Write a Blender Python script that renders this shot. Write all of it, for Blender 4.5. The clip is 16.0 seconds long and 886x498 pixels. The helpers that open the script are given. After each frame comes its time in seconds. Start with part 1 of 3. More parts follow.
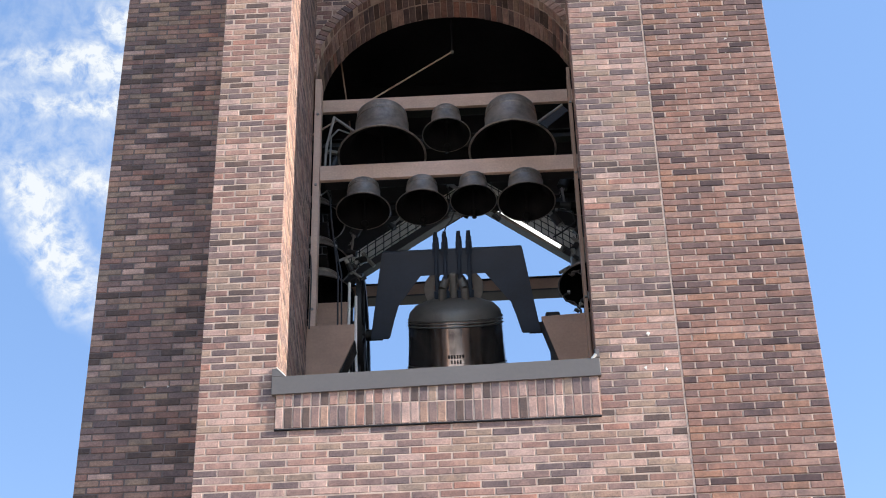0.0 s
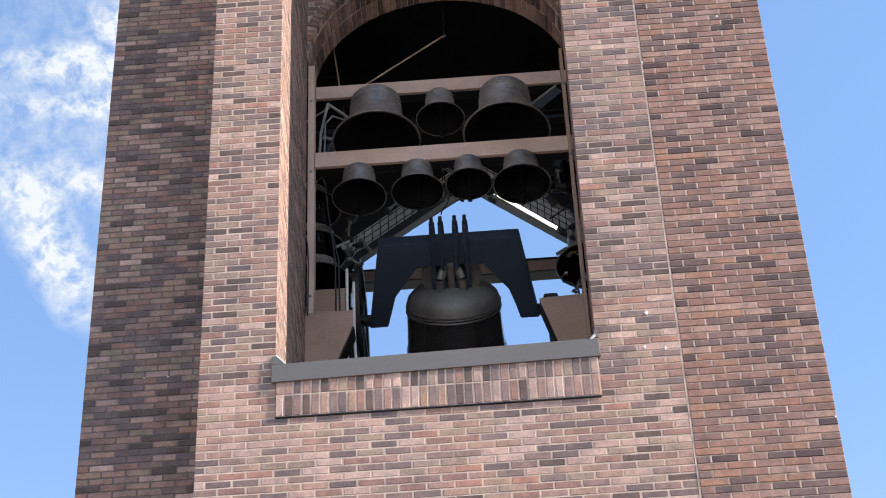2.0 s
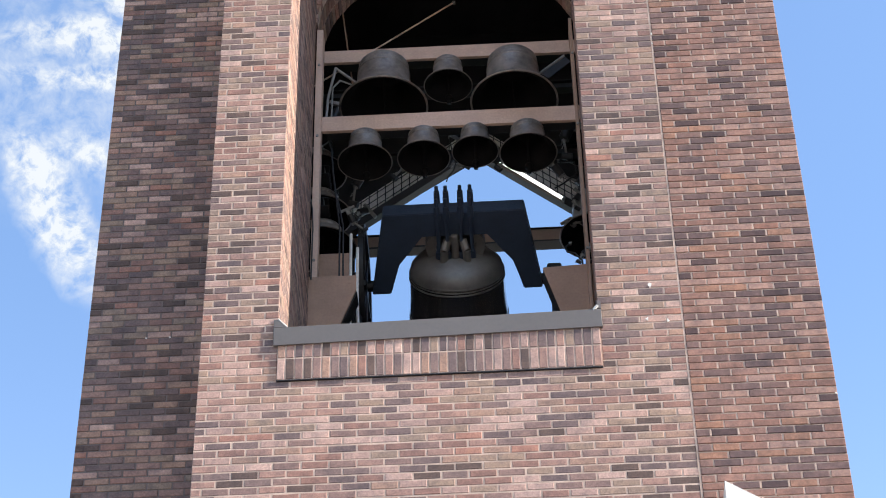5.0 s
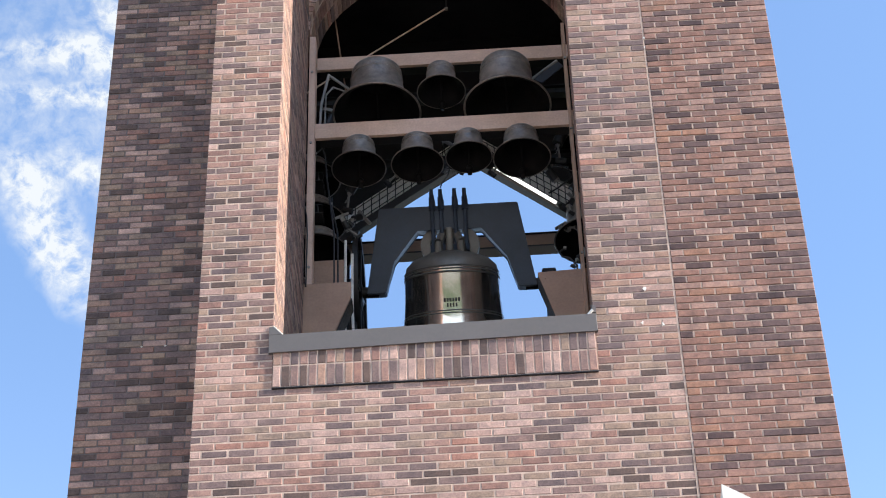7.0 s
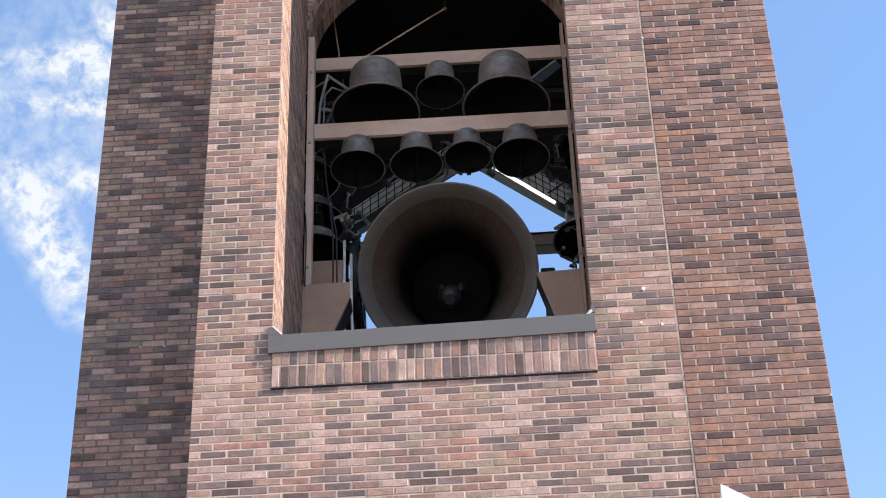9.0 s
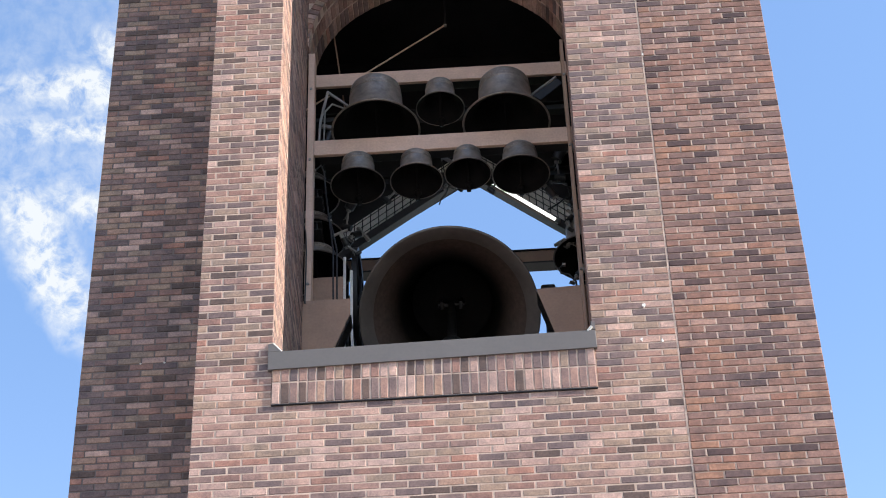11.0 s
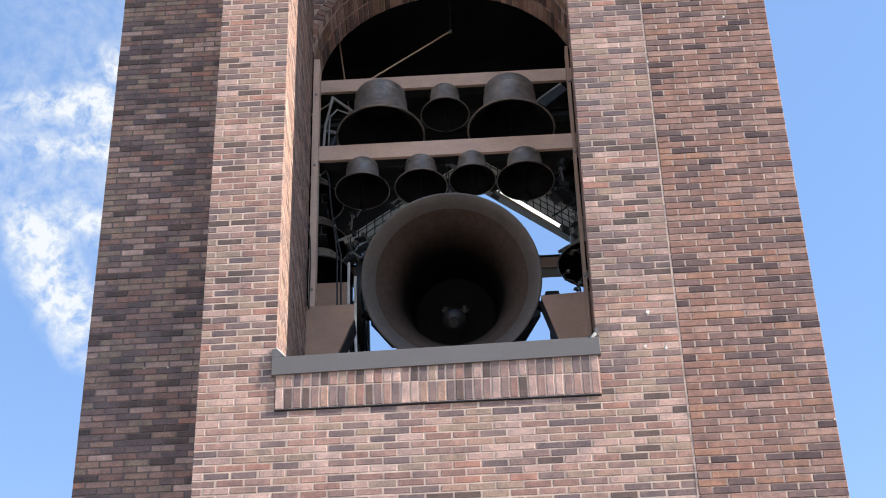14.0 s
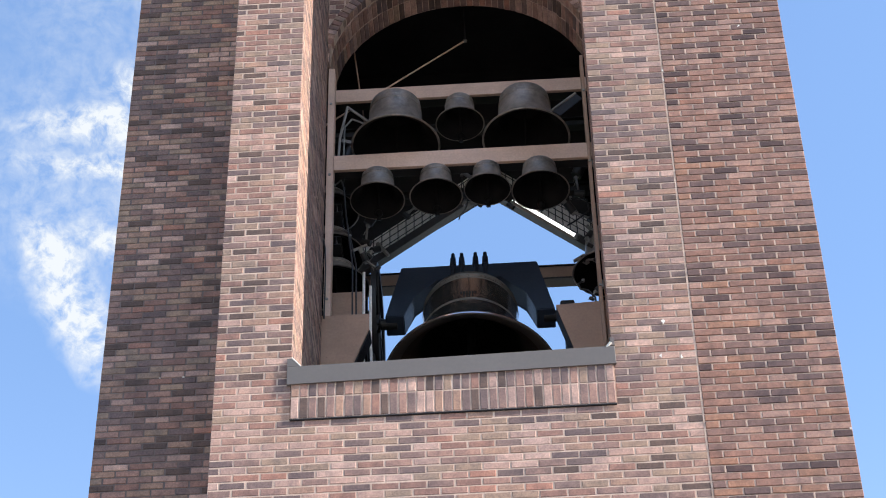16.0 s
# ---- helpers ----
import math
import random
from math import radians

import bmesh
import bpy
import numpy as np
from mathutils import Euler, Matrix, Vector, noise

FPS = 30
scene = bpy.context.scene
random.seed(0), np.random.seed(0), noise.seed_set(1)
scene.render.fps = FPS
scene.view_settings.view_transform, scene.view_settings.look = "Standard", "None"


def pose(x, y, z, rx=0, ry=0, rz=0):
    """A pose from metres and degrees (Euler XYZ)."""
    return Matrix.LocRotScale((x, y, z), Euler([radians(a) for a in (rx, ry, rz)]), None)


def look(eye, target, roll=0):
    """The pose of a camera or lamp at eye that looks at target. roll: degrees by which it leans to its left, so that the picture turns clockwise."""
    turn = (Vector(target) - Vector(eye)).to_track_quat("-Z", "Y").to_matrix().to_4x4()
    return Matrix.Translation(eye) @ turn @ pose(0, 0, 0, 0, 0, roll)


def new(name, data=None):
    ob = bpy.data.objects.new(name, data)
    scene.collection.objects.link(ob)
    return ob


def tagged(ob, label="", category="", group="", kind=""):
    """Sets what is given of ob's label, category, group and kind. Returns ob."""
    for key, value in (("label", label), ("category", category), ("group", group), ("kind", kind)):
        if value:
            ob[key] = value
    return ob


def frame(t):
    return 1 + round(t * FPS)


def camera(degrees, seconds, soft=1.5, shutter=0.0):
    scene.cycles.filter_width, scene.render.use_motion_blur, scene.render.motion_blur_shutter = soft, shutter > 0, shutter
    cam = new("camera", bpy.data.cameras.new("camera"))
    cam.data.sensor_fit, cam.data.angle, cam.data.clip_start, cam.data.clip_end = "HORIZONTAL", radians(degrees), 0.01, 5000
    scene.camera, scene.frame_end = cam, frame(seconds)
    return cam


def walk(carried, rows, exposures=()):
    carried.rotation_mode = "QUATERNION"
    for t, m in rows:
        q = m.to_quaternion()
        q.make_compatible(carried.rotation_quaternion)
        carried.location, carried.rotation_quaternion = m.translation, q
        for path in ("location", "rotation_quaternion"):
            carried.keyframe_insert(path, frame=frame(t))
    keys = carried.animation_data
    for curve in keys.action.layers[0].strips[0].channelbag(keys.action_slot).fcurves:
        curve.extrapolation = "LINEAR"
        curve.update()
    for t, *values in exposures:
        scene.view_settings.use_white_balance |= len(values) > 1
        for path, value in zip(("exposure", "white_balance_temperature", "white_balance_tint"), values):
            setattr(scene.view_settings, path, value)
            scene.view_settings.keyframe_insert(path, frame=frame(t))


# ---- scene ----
H = 11.95  # height of the underside of the soldier band over the ground
EYE = (1.742, -13.266, 1.601)
cam = camera(22.2, 16.0, soft=1.0)
TURNS = [
    (0.0, 132.3630, 1.0012, 2.8665),
    (0.5, 132.3263, 1.1755, 2.9762),
    (1.0, 132.3374, 1.5700, 3.1599),
    (1.5, 132.2295, 1.9149, 3.4641),
    (2.0, 131.9764, 2.0135, 3.6737),
    (2.5, 131.6207, 1.7900, 3.5514),
    (3.0, 131.3632, 1.4703, 3.2058),
    (3.5, 131.2038, 1.0684, 2.9426),
    (6.0, 131.1177, 0.9386, 2.8691),
    (6.5, 131.2701, 1.2734, 2.8459),
    (7.0, 131.2763, 1.4325, 3.1163),
    (7.5, 131.2013, 1.3801, 3.2759),
    (8.0, 131.1446, 1.3525, 3.2981),
    (8.5, 131.1588, 1.3823, 3.1812),
    (9.0, 131.2782, 1.4767, 3.1191),
    (11.5, 131.8070, 1.4917, 3.1522),
    (12.0, 131.9337, 1.5052, 3.2122),
    (12.5, 132.0176, 1.4687, 3.1963),
    (13.0, 131.9851, 1.4292, 3.1294),
    (13.5, 131.8755, 1.3420, 3.0337),
    (14.0, 131.8492, 1.2103, 3.0292),
    (14.5, 131.9368, 1.0723, 3.0979),
    (15.0, 132.0332, 0.9875, 3.1891),
    (15.5, 132.1096, 1.0235, 3.3043),
    (16.0, 132.0949, 1.0164, 3.3702),
]
walk(cam, [(t, pose(*EYE, rx, ry, rz)) for t, rx, ry, rz in TURNS])

# ---- daylight ----
SUN_AZ, SUN_EL = 76.0, 33.0  # degrees from the front wall's normal towards +x, and above the horizon
sun_way = Vector((math.sin(radians(SUN_AZ)) * math.cos(radians(SUN_EL)),
                  -math.cos(radians(SUN_AZ)) * math.cos(radians(SUN_EL)), math.sin(radians(SUN_EL))))
world = bpy.data.worlds.new("sky")
world.use_nodes = True
scene.world = world
wn = world.node_tree
sky = wn.nodes.new("ShaderNodeTexSky")
sky.sky_type = "NISHITA"
sky.sun_disc = False
sky.sun_elevation = radians(SUN_EL)
sky.sun_rotation = math.atan2(sun_way.x, sun_way.y)
sky.air_density, sky.dust_density, sky.ozone_density = 1.0, 0.1, 2.6
wn.nodes["Background"].inputs[1].default_value = 0.15
# whitish haze over the horizon, thinning out upwards
up = wn.nodes.new("ShaderNodeSeparateXYZ")
wn.links.new(wn.nodes.new("ShaderNodeTexCoord").outputs["Generated"], up.inputs[0])
thin = wn.nodes.new("ShaderNodeMapRange")
thin.interpolation_type = "SMOOTHSTEP"
for i, v in ((1, 0.0), (2, 0.66), (3, 0.70), (4, 0.0)):
    thin.inputs[i].default_value = v
wn.links.new(up.outputs["Z"], thin.inputs[0])
haze = wn.nodes.new("ShaderNodeMix")
haze.data_type = "RGBA"
haze.inputs[7].default_value = (4.15, 5.05, 6.4, 1)
wn.links.new(thin.outputs[0], haze.inputs[0])
wn.links.new(sky.outputs[0], haze.inputs[6])
wn.links.new(haze.outputs[2], wn.nodes["Background"].inputs[0])
sun = new("sun", bpy.data.lights.new("sun", "SUN"))
sun.data.energy, sun.data.angle, sun.data.color = 4.65, radians(0.53), (1.0, 0.90, 0.80)
sun.matrix_world = look(sun_way * 60, (0, 0, 0))
scene.view_settings.exposure = 1.33


# ---- materials ----
def nodes(name):
    m = bpy.data.materials.new(name)
    m.use_nodes = True
    return m, m.node_tree.nodes, m.node_tree.links, m.node_tree.nodes["Principled BSDF"]


def noise_of(n, l, scale, detail=4.0, rough=0.6, vector=None):
    t = n.new("ShaderNodeTexNoise")
    t.inputs["Scale"].default_value, t.inputs["Detail"].default_value, t.inputs["Roughness"].default_value = scale, detail, rough
    l.new(vector or n.new("ShaderNodeNewGeometry").outputs["Position"], t.inputs["Vector"])
    return t.outputs["Fac"]


def remap(n, l, value, a, b, lo, hi):
    r = n.new("ShaderNodeMapRange")
    for i, v in zip((1, 2, 3, 4), (a, b, lo, hi)):
        r.inputs[i].default_value = v
    l.new(value, r.inputs[0])
    return r.outputs[0]


def ramp(n, l, value, stops, mode="LINEAR"):
    r = n.new("ShaderNodeValToRGB")
    r.color_ramp.interpolation = mode
    e = r.color_ramp.elements
    while len(e) < len(stops):
        e.new(0.5)
    for el, (p, c) in zip(e, stops):
        el.position, el.color = p, (*c, 1)
    l.new(value, r.inputs[0])
    return r.outputs[0]


def mixed(n, l, kind, fac, a, b):
    x = n.new("ShaderNodeMix")
    x.data_type, x.blend_type = "RGBA", kind
    for sock, v in ((x.inputs[0], fac), (x.inputs[6], a), (x.inputs[7], b)):
        if isinstance(v, (int, float)):
            sock.default_value = v
        elif isinstance(v, tuple):
            sock.default_value = (*v, 1)
        else:
            l.new(v, sock)
    return x.outputs[2]


def bumped(n, l, shader, value, strength, distance):
    b = n.new("ShaderNodeBump")
    b.inputs["Strength"].default_value, b.inputs["Distance"].default_value = strength, distance
    l.new(value, b.inputs["Height"])
    l.new(b.outputs[0], shader.inputs["Normal"])


BROWNS = [(0.0, (0.114, 0.080, 0.070)), (0.08, (0.264, 0.155, 0.128)), (0.20, (0.332, 0.207, 0.171)), (0.30, (0.156, 0.114, 0.111)),
          (0.42, (0.237, 0.158, 0.140)), (0.52, (0.406, 0.277, 0.235)), (0.62, (0.302, 0.219, 0.169)), (0.72, (0.203, 0.144, 0.133)),
          (0.82, (0.328, 0.215, 0.166)), (0.92, (0.467, 0.326, 0.277)), (0.975, (0.348, 0.185, 0.142))]
RUSTS = [(0.0, (0.081, 0.052, 0.052)), (0.07, (0.233, 0.131, 0.103)), (0.20, (0.280, 0.164, 0.131)), (0.31, (0.130, 0.086, 0.082)),
         (0.42, (0.212, 0.130, 0.110)), (0.52, (0.320, 0.202, 0.162)), (0.62, (0.259, 0.147, 0.115)), (0.72, (0.170, 0.109, 0.099)),
         (0.82, (0.296, 0.164, 0.114)), (0.91, (0.345, 0.218, 0.177)), (0.97, (0.284, 0.147, 0.107))]


def brick_material(name, stops, single):
    """Fired clay; single: one object a brick, else loose islands of one mesh."""
    m, n, l, s = nodes(name)
    rnd = n.new("ShaderNodeObjectInfo").outputs["Random"] if single else n.new("ShaderNodeNewGeometry").outputs["Random Per Island"]
    col = ramp(n, l, rnd, stops, "CONSTANT")
    grain = noise_of(n, l, 55, 5, 0.7)
    blotch = noise_of(n, l, 9, 3, 0.6)
    stain = noise_of(n, l, 0.9, 3, 0.55)
    col = mixed(n, l, "MULTIPLY", 1.0, col, ramp(n, l, grain, [(0.3, (0.68, 0.66, 0.67)), (0.7, (1.2, 1.17, 1.14))]))
    col = mixed(n, l, "MULTIPLY", 1.0, col, ramp(n, l, blotch, [(0.3, (0.68, 0.69, 0.72)), (0.7, (1.22, 1.16, 1.10))]))
    col = mixed(n, l, "MULTIPLY", 0.8, col, ramp(n, l, stain, [(0.3, (0.70, 0.74, 0.80)), (0.7, (1.13, 1.06, 0.99))]))
    l.new(col, s.inputs["Base Color"])
    s.inputs["Roughness"].default_value = 0.85
    s.inputs["Specular IOR Level"].default_value = 0.3
    bumped(n, l, s, grain, 0.5, 0.004)
    return m


def stained(name, colour, rough, metal=0.0, dark=0.6, scale=3.0, fine=60.0, relief=0.15):
    """Paint, metal or stone with stains at a large and grain at a small scale."""
    m, n, l, s = nodes(name)
    big, small = noise_of(n, l, scale, 5, 0.65), noise_of(n, l, fine, 4, 0.6)
    col = ramp(n, l, big, [(0.28, tuple(c * dark for c in colour)), (0.62, colour), (0.85, tuple(min(1, c * 1.18) for c in colour))])
    col = mixed(n, l, "MULTIPLY", 0.6, col, ramp(n, l, small, [(0.3, (0.75,) * 3), (0.7, (1.1,) * 3)]))
    l.new(col, s.inputs["Base Color"])
    l.new(remap(n, l, small, 0.3, 0.7, max(0.05, rough - 0.1), min(1, rough + 0.12)), s.inputs["Roughness"])
    s.inputs["Metallic"].default_value = metal
    bumped(n, l, s, small, relief, 0.003)
    return m


BRICK_A, BRICK_B = brick_material("brown_brick", BROWNS, True), brick_material("brown_brick_field", BROWNS, False)
RUST_A, RUST_B = brick_material("rust_brick", RUSTS, True), brick_material("rust_brick_field", RUSTS, False)
MORTAR = stained("mortar", (0.52, 0.375, 0.295), 0.95, 0, 0.55, 5.0, 90, 0.5)
# joint colour of the flank, set darker than on the other walls
FLANKMORTAR = stained("flank_mortar", (0.15, 0.118, 0.112), 0.95, 0, 0.8, 2.0, 90, 0.5)
TAN = stained("tan_paint", (0.61, 0.41, 0.31), 0.6, 0, 0.75, 2.5, 50)
GUSSET = stained("brown_paint", (0.36, 0.215, 0.142), 0.6, 0, 0.8, 3, 40)
BLUEBLACK = stained("blue_black_paint", (0.040, 0.056, 0.088), 0.5, 0, 0.7, 3, 40)
BRACE = stained("brown_black_paint", (0.036, 0.026, 0.022), 0.6, 0, 0.7, 3, 40)
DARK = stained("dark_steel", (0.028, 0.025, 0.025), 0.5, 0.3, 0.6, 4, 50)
GREYSTEEL = stained("grey_steel", (0.27, 0.25, 0.23), 0.6, 0.1, 0.6, 4, 60)
FLASHING = stained("bronze_flashing", (0.105, 0.092, 0.085), 0.6, 0.0, 0.93, 1.5, 30, 0.08)
PATINA = stained("dark_bronze", (0.27, 0.238, 0.212), 0.40, 0.4, 0.45, 9, 45, 0.25)
BELLMETAL = stained("bell_bronze", (0.70, 0.63, 0.58), 0.15, 0.95, 0.9, 2.0, 6, 0.01)
BELLDULL = stained("dull_bronze", (0.20, 0.182, 0.165), 0.47, 0.35, 0.6, 3.0, 25, 0.08)
LIP = stained("bell_lip", (0.145, 0.122, 0.108), 0.5, 0.2, 0.7, 3, 20, 0.1)
# near-black copy of the bronze, shade of the bells' insides put into its colour
BLACKBORE = stained("shade_black_bronze", (0.010, 0.009, 0.009), 0.7, 0.1, 0.6, 5, 40)
# one even dark colour for the whole inside of the belfry
INTERIOR = stained("dark_interior", (0.040, 0.036, 0.038), 0.9, 0, 0.6, 1.5, 30)
GRATE = stained("pale_grating", (0.80, 0.74, 0.68), 0.7, 0, 0.7, 3, 40)
for dark_tone in (INTERIOR, BLACKBORE):
    dark_tone.node_tree.nodes["Principled BSDF"].inputs["Specular IOR Level"].default_value = 0.12


def shaded_bore(name, bare, dark_tone):
    """Brown bronze near the lip, with shade painted black and ragged-edged over the rest."""
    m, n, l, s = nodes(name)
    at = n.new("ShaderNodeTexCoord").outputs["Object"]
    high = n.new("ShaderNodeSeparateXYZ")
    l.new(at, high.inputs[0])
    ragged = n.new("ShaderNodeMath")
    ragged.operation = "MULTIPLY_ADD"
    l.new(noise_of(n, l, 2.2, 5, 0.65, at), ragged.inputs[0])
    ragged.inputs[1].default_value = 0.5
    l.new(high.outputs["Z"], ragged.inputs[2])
    shade_mask = remap(n, l, ragged.outputs[0], -0.62, -0.14, 0.0, 1.0)
    col = mixed(n, l, "MIX", shade_mask, bare, dark_tone)
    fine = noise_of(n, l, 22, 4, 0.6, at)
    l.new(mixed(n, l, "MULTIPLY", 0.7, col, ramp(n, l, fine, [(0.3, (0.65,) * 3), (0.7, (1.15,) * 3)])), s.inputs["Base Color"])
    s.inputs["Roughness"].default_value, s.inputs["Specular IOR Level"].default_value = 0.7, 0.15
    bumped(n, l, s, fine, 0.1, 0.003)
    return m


# the second colour stands in for the shade deep inside the bell
BORESHADE = shaded_bore("bell_bore_shade", (0.105, 0.074, 0.060), (0.008, 0.007, 0.007))
WHITE = stained("white_stone", (0.72, 0.68, 0.62), 0.85, 0, 0.8, 2, 40)
GRASS = stained("lawn", (0.08, 0.12, 0.04), 0.95, 0, 0.6, 0.3, 8, 0.5)
PAVING = stained("bounce_paving", (0.42, 0.385, 0.35), 0.9, 0, 0.8, 0.5, 30)


# ---- mesh helpers ----
def mesh_ob(name, data, material, parent=None, label=""):
    ob = new(name, data)
    data.materials.append(material)
    if parent:
        ob.parent = parent
    if label:
        ob["label"] = label
    return ob


def part(name, bm, material, parent=None, label="", smooth=False):
    me = bpy.data.meshes.new(name)
    bmesh.ops.recalc_face_normals(bm, faces=bm.faces)
    bm.to_mesh(me)
    bm.free()
    if smooth:
        me.shade_smooth()
        me.set_sharp_from_angle(angle=radians(40))
    return mesh_ob(name, me, material, parent, label)


def box(bm, lo, hi, bevel=0.0):
    c = [(a + b) / 2 for a, b in zip(lo, hi)]
    size = [max(1e-4, abs(b - a)) for a, b in zip(lo, hi)]
    r = bmesh.ops.create_cube(bm, size=1, matrix=Matrix.Translation(c) @ Matrix.Diagonal((*size, 1)))
    if bevel:
        edges = list({e for v in r["verts"] for e in v.link_edges})
        bmesh.ops.bevel(bm, geom=edges, offset=bevel, segments=2, profile=0.5, affect="EDGES")
    return bm


def boxed(lo, hi, bevel=0.0):
    return box(bmesh.new(), lo, hi, bevel)


def rod(bm, a, b, r, seg=10, r2=None):
    a, b = Vector(a), Vector(b)
    d = b - a
    m = Matrix.Translation((a + b) / 2) @ d.to_track_quat("Z", "Y").to_matrix().to_4x4()
    bmesh.ops.create_cone(bm, cap_ends=True, segments=seg, radius1=r, radius2=r if r2 is None else r2, depth=d.length, matrix=m)
    return bm


def tube(bm, points, r, seg=8):
    for a, b in zip(points, points[1:]):
        rod(bm, a, b, r, seg)
    return bm


def slab(outline, axis, lo, hi, bm=None):
    """A flat outline of (u, v) pairs thickened along axis: 'y' takes (x, z), 'x' takes (y, z), 'z' takes (x, y)."""
    bm = bm or bmesh.new()
    put = {"y": lambda u, v, w: (u, w, v), "x": lambda u, v, w: (w, u, v), "z": lambda u, v, w: (u, v, w)}[axis]
    a = [bm.verts.new(put(u, v, lo)) for u, v in outline]
    b = [bm.verts.new(put(u, v, hi)) for u, v in outline]
    k = len(outline)
    bm.faces.new(a)
    bm.faces.new(b[::-1])
    for i in range(k):
        bm.faces.new((a[i], b[i], b[(i + 1) % k], a[(i + 1) % k]))
    return bm


def lathe(profile, seg=64, bm=None, m=None):
    """Turn (radius, z) pairs round z."""
    bm = bm or bmesh.new()
    rings = []
    for r, z in profile:
        if r < 1e-4:
            rings.append([bm.verts.new((0, 0, z))])
        else:
            rings.append([bm.verts.new((r * math.cos(2 * math.pi * i / seg), r * math.sin(2 * math.pi * i / seg), z)) for i in range(seg)])
    for a, b in zip(rings, rings[1:]):
        for i in range(seg):
            j = (i + 1) % seg
            if len(a) == 1 and len(b) > 1:
                bm.faces.new((a[0], b[i], b[j]))
            elif len(b) == 1 and len(a) > 1:
                bm.faces.new((a[i], b[0], a[j]))
            elif len(a) > 1:
                bm.faces.new((a[i], b[i], b[j], a[j]))
    if m:
        bmesh.ops.transform(bm, matrix=m, verts=bm.verts)
    return bm


def thing(name, at, label, category, group=""):
    e = new(name)
    e.empty_display_size = 0.1
    e.matrix_world = Matrix.Translation(at)
    return tagged(e, label, category, group)


def structure(name, bm, material, label, category):
    return tagged(part(name, bm, material), label, category, kind="structure")


# ---- brickwork ----
C, B, JOINT = 0.067733, 0.2032, 0.0115
brick_meshes = {}


def brick_shape(length, height, proud, deep):
    """Corners and faces of one brick with worn front edges, its length along x and its face towards -y."""
    a, b, e = length / 2, height / 2, 0.0035
    v = [(sx * a, deep, sz * b) for sx, sz in ((-1, -1), (1, -1), (1, 1), (-1, 1))]
    v += [(sx * a, -proud + e, sz * b) for sx, sz in ((-1, -1), (1, -1), (1, 1), (-1, 1))]
    v += [(sx * (a - e), -proud, sz * (b - e)) for sx, sz in ((-1, -1), (1, -1), (1, 1), (-1, 1))]
    f = [(8, 9, 10, 11)]
    for i in range(4):
        j = (i + 1) % 4
        f += [(i, j, 4 + j, 4 + i), (4 + i, 4 + j, 8 + j, 8 + i)]
    return v, f


class Brickwork:
    """Bricks on one wall: some objects of their own, the rest joined."""

    def __init__(self, wall, single, field, proud=0.0041, joint=None, wear=1.0):
        self.wall, self.single, self.field, self.count = wall, single, field, 0
        self.proud, self.joint, self.wear = proud, joint, wear
        self.v, self.f = [], []
        self.jv, self.jf = [], []
        self.rng = random.Random(len(brick_meshes) + 7)

    def add(self, m, length, height, own, proud=None, deep=0.03):
        r = self.rng
        proud = proud or self.proud
        w = self.wear
        m = m @ Matrix.Translation((0, w * r.uniform(-0.0012, 0.0012), r.uniform(-0.0015, 0.0015)))
        m = m @ pose(0, 0, 0, 0, r.uniform(-0.6, 0.6), w * r.uniform(-0.3, 0.3)) @ Matrix.Diagonal((r.uniform(0.972, 1.008), 1, r.uniform(0.93, 1.06), 1))
        if own and self.count < 300:
            key = (round(length, 3), round(height, 3), proud, deep, self.single.name)
            if key not in brick_meshes:
                me = bpy.data.meshes.new("brick")
                v, f = brick_shape(length, height, proud, deep)
                me.from_pydata(v, [], f)
                me.materials.append(self.single)
                brick_meshes[key] = me
            ob = new("brick", brick_meshes[key])
            ob.parent = self.wall
            ob.matrix_basis = m
            self.count += 1
        else:
            v, f = brick_shape(length, height, proud, deep)
            k = len(self.v)
            self.v += [tuple(m @ Vector(p)) for p in v]
            self.f += [tuple(i + k for i in q) for q in f]

    def course(self, m, u0, u1, row, shift, own, length=B):
        """One course from u0 to u1 along m's x, at m's z of row * C."""
        u = math.floor((u0 - shift) / length) * length + shift
        cuts = [u0]
        while u < u1:
            if u - u0 > 0.045 and u1 - u > 0.045:
                cuts.append(u + self.rng.uniform(-0.003, 0.003))
            u += length
        cuts.append(u1)
        for a, b in zip(cuts, cuts[1:]):
            la, lb = (0 if a == u0 else JOINT / 2), (0 if b == u1 else JOINT / 2)
            mid, ln = (a + la + b - lb) / 2, b - a - la - lb
            self.add(m @ Matrix.Translation((mid, 0, (row + 0.5) * C)), round(ln / 0.003) * 0.003, C - JOINT, own(mid, row))
            if self.joint and b != u1:
                v, f = brick_shape(JOINT + 0.006, C - JOINT * 0.6, self.proud - self.rng.uniform(0.0015, 0.004), 0.01)
                k = len(self.jv)
                at = m @ Matrix.Translation((b, 0, (row + 0.5) * C))
                self.jv += [tuple(at @ Vector(p)) for p in v]
                self.jf += [tuple(i + k for i in q) for q in f]

    def done(self, name="brick_field"):
        if self.v:
            me = bpy.data.meshes.new(name)
            me.from_pydata(self.v, [], self.f)
            ob = mesh_ob(name, me, self.field, self.wall)
            ob["kind"] = "stuff"
        if self.jv:
            me = bpy.data.meshes.new("upright_joints")
            me.from_pydata(self.jv, [], self.jf)
            ob = mesh_ob("upright_joints", me, self.joint, self.wall, "pale flush mortar between the bricks")
            ob["kind"] = "stuff"


# ---- ground and tower core ----
structure("ground", slab([(-2500, -2500), (2500, -2500), (2500, 2500), (-2500, 2500)], "z", -0.5, 0.0), GRASS, "flat green lawn round the tower", "lawn")
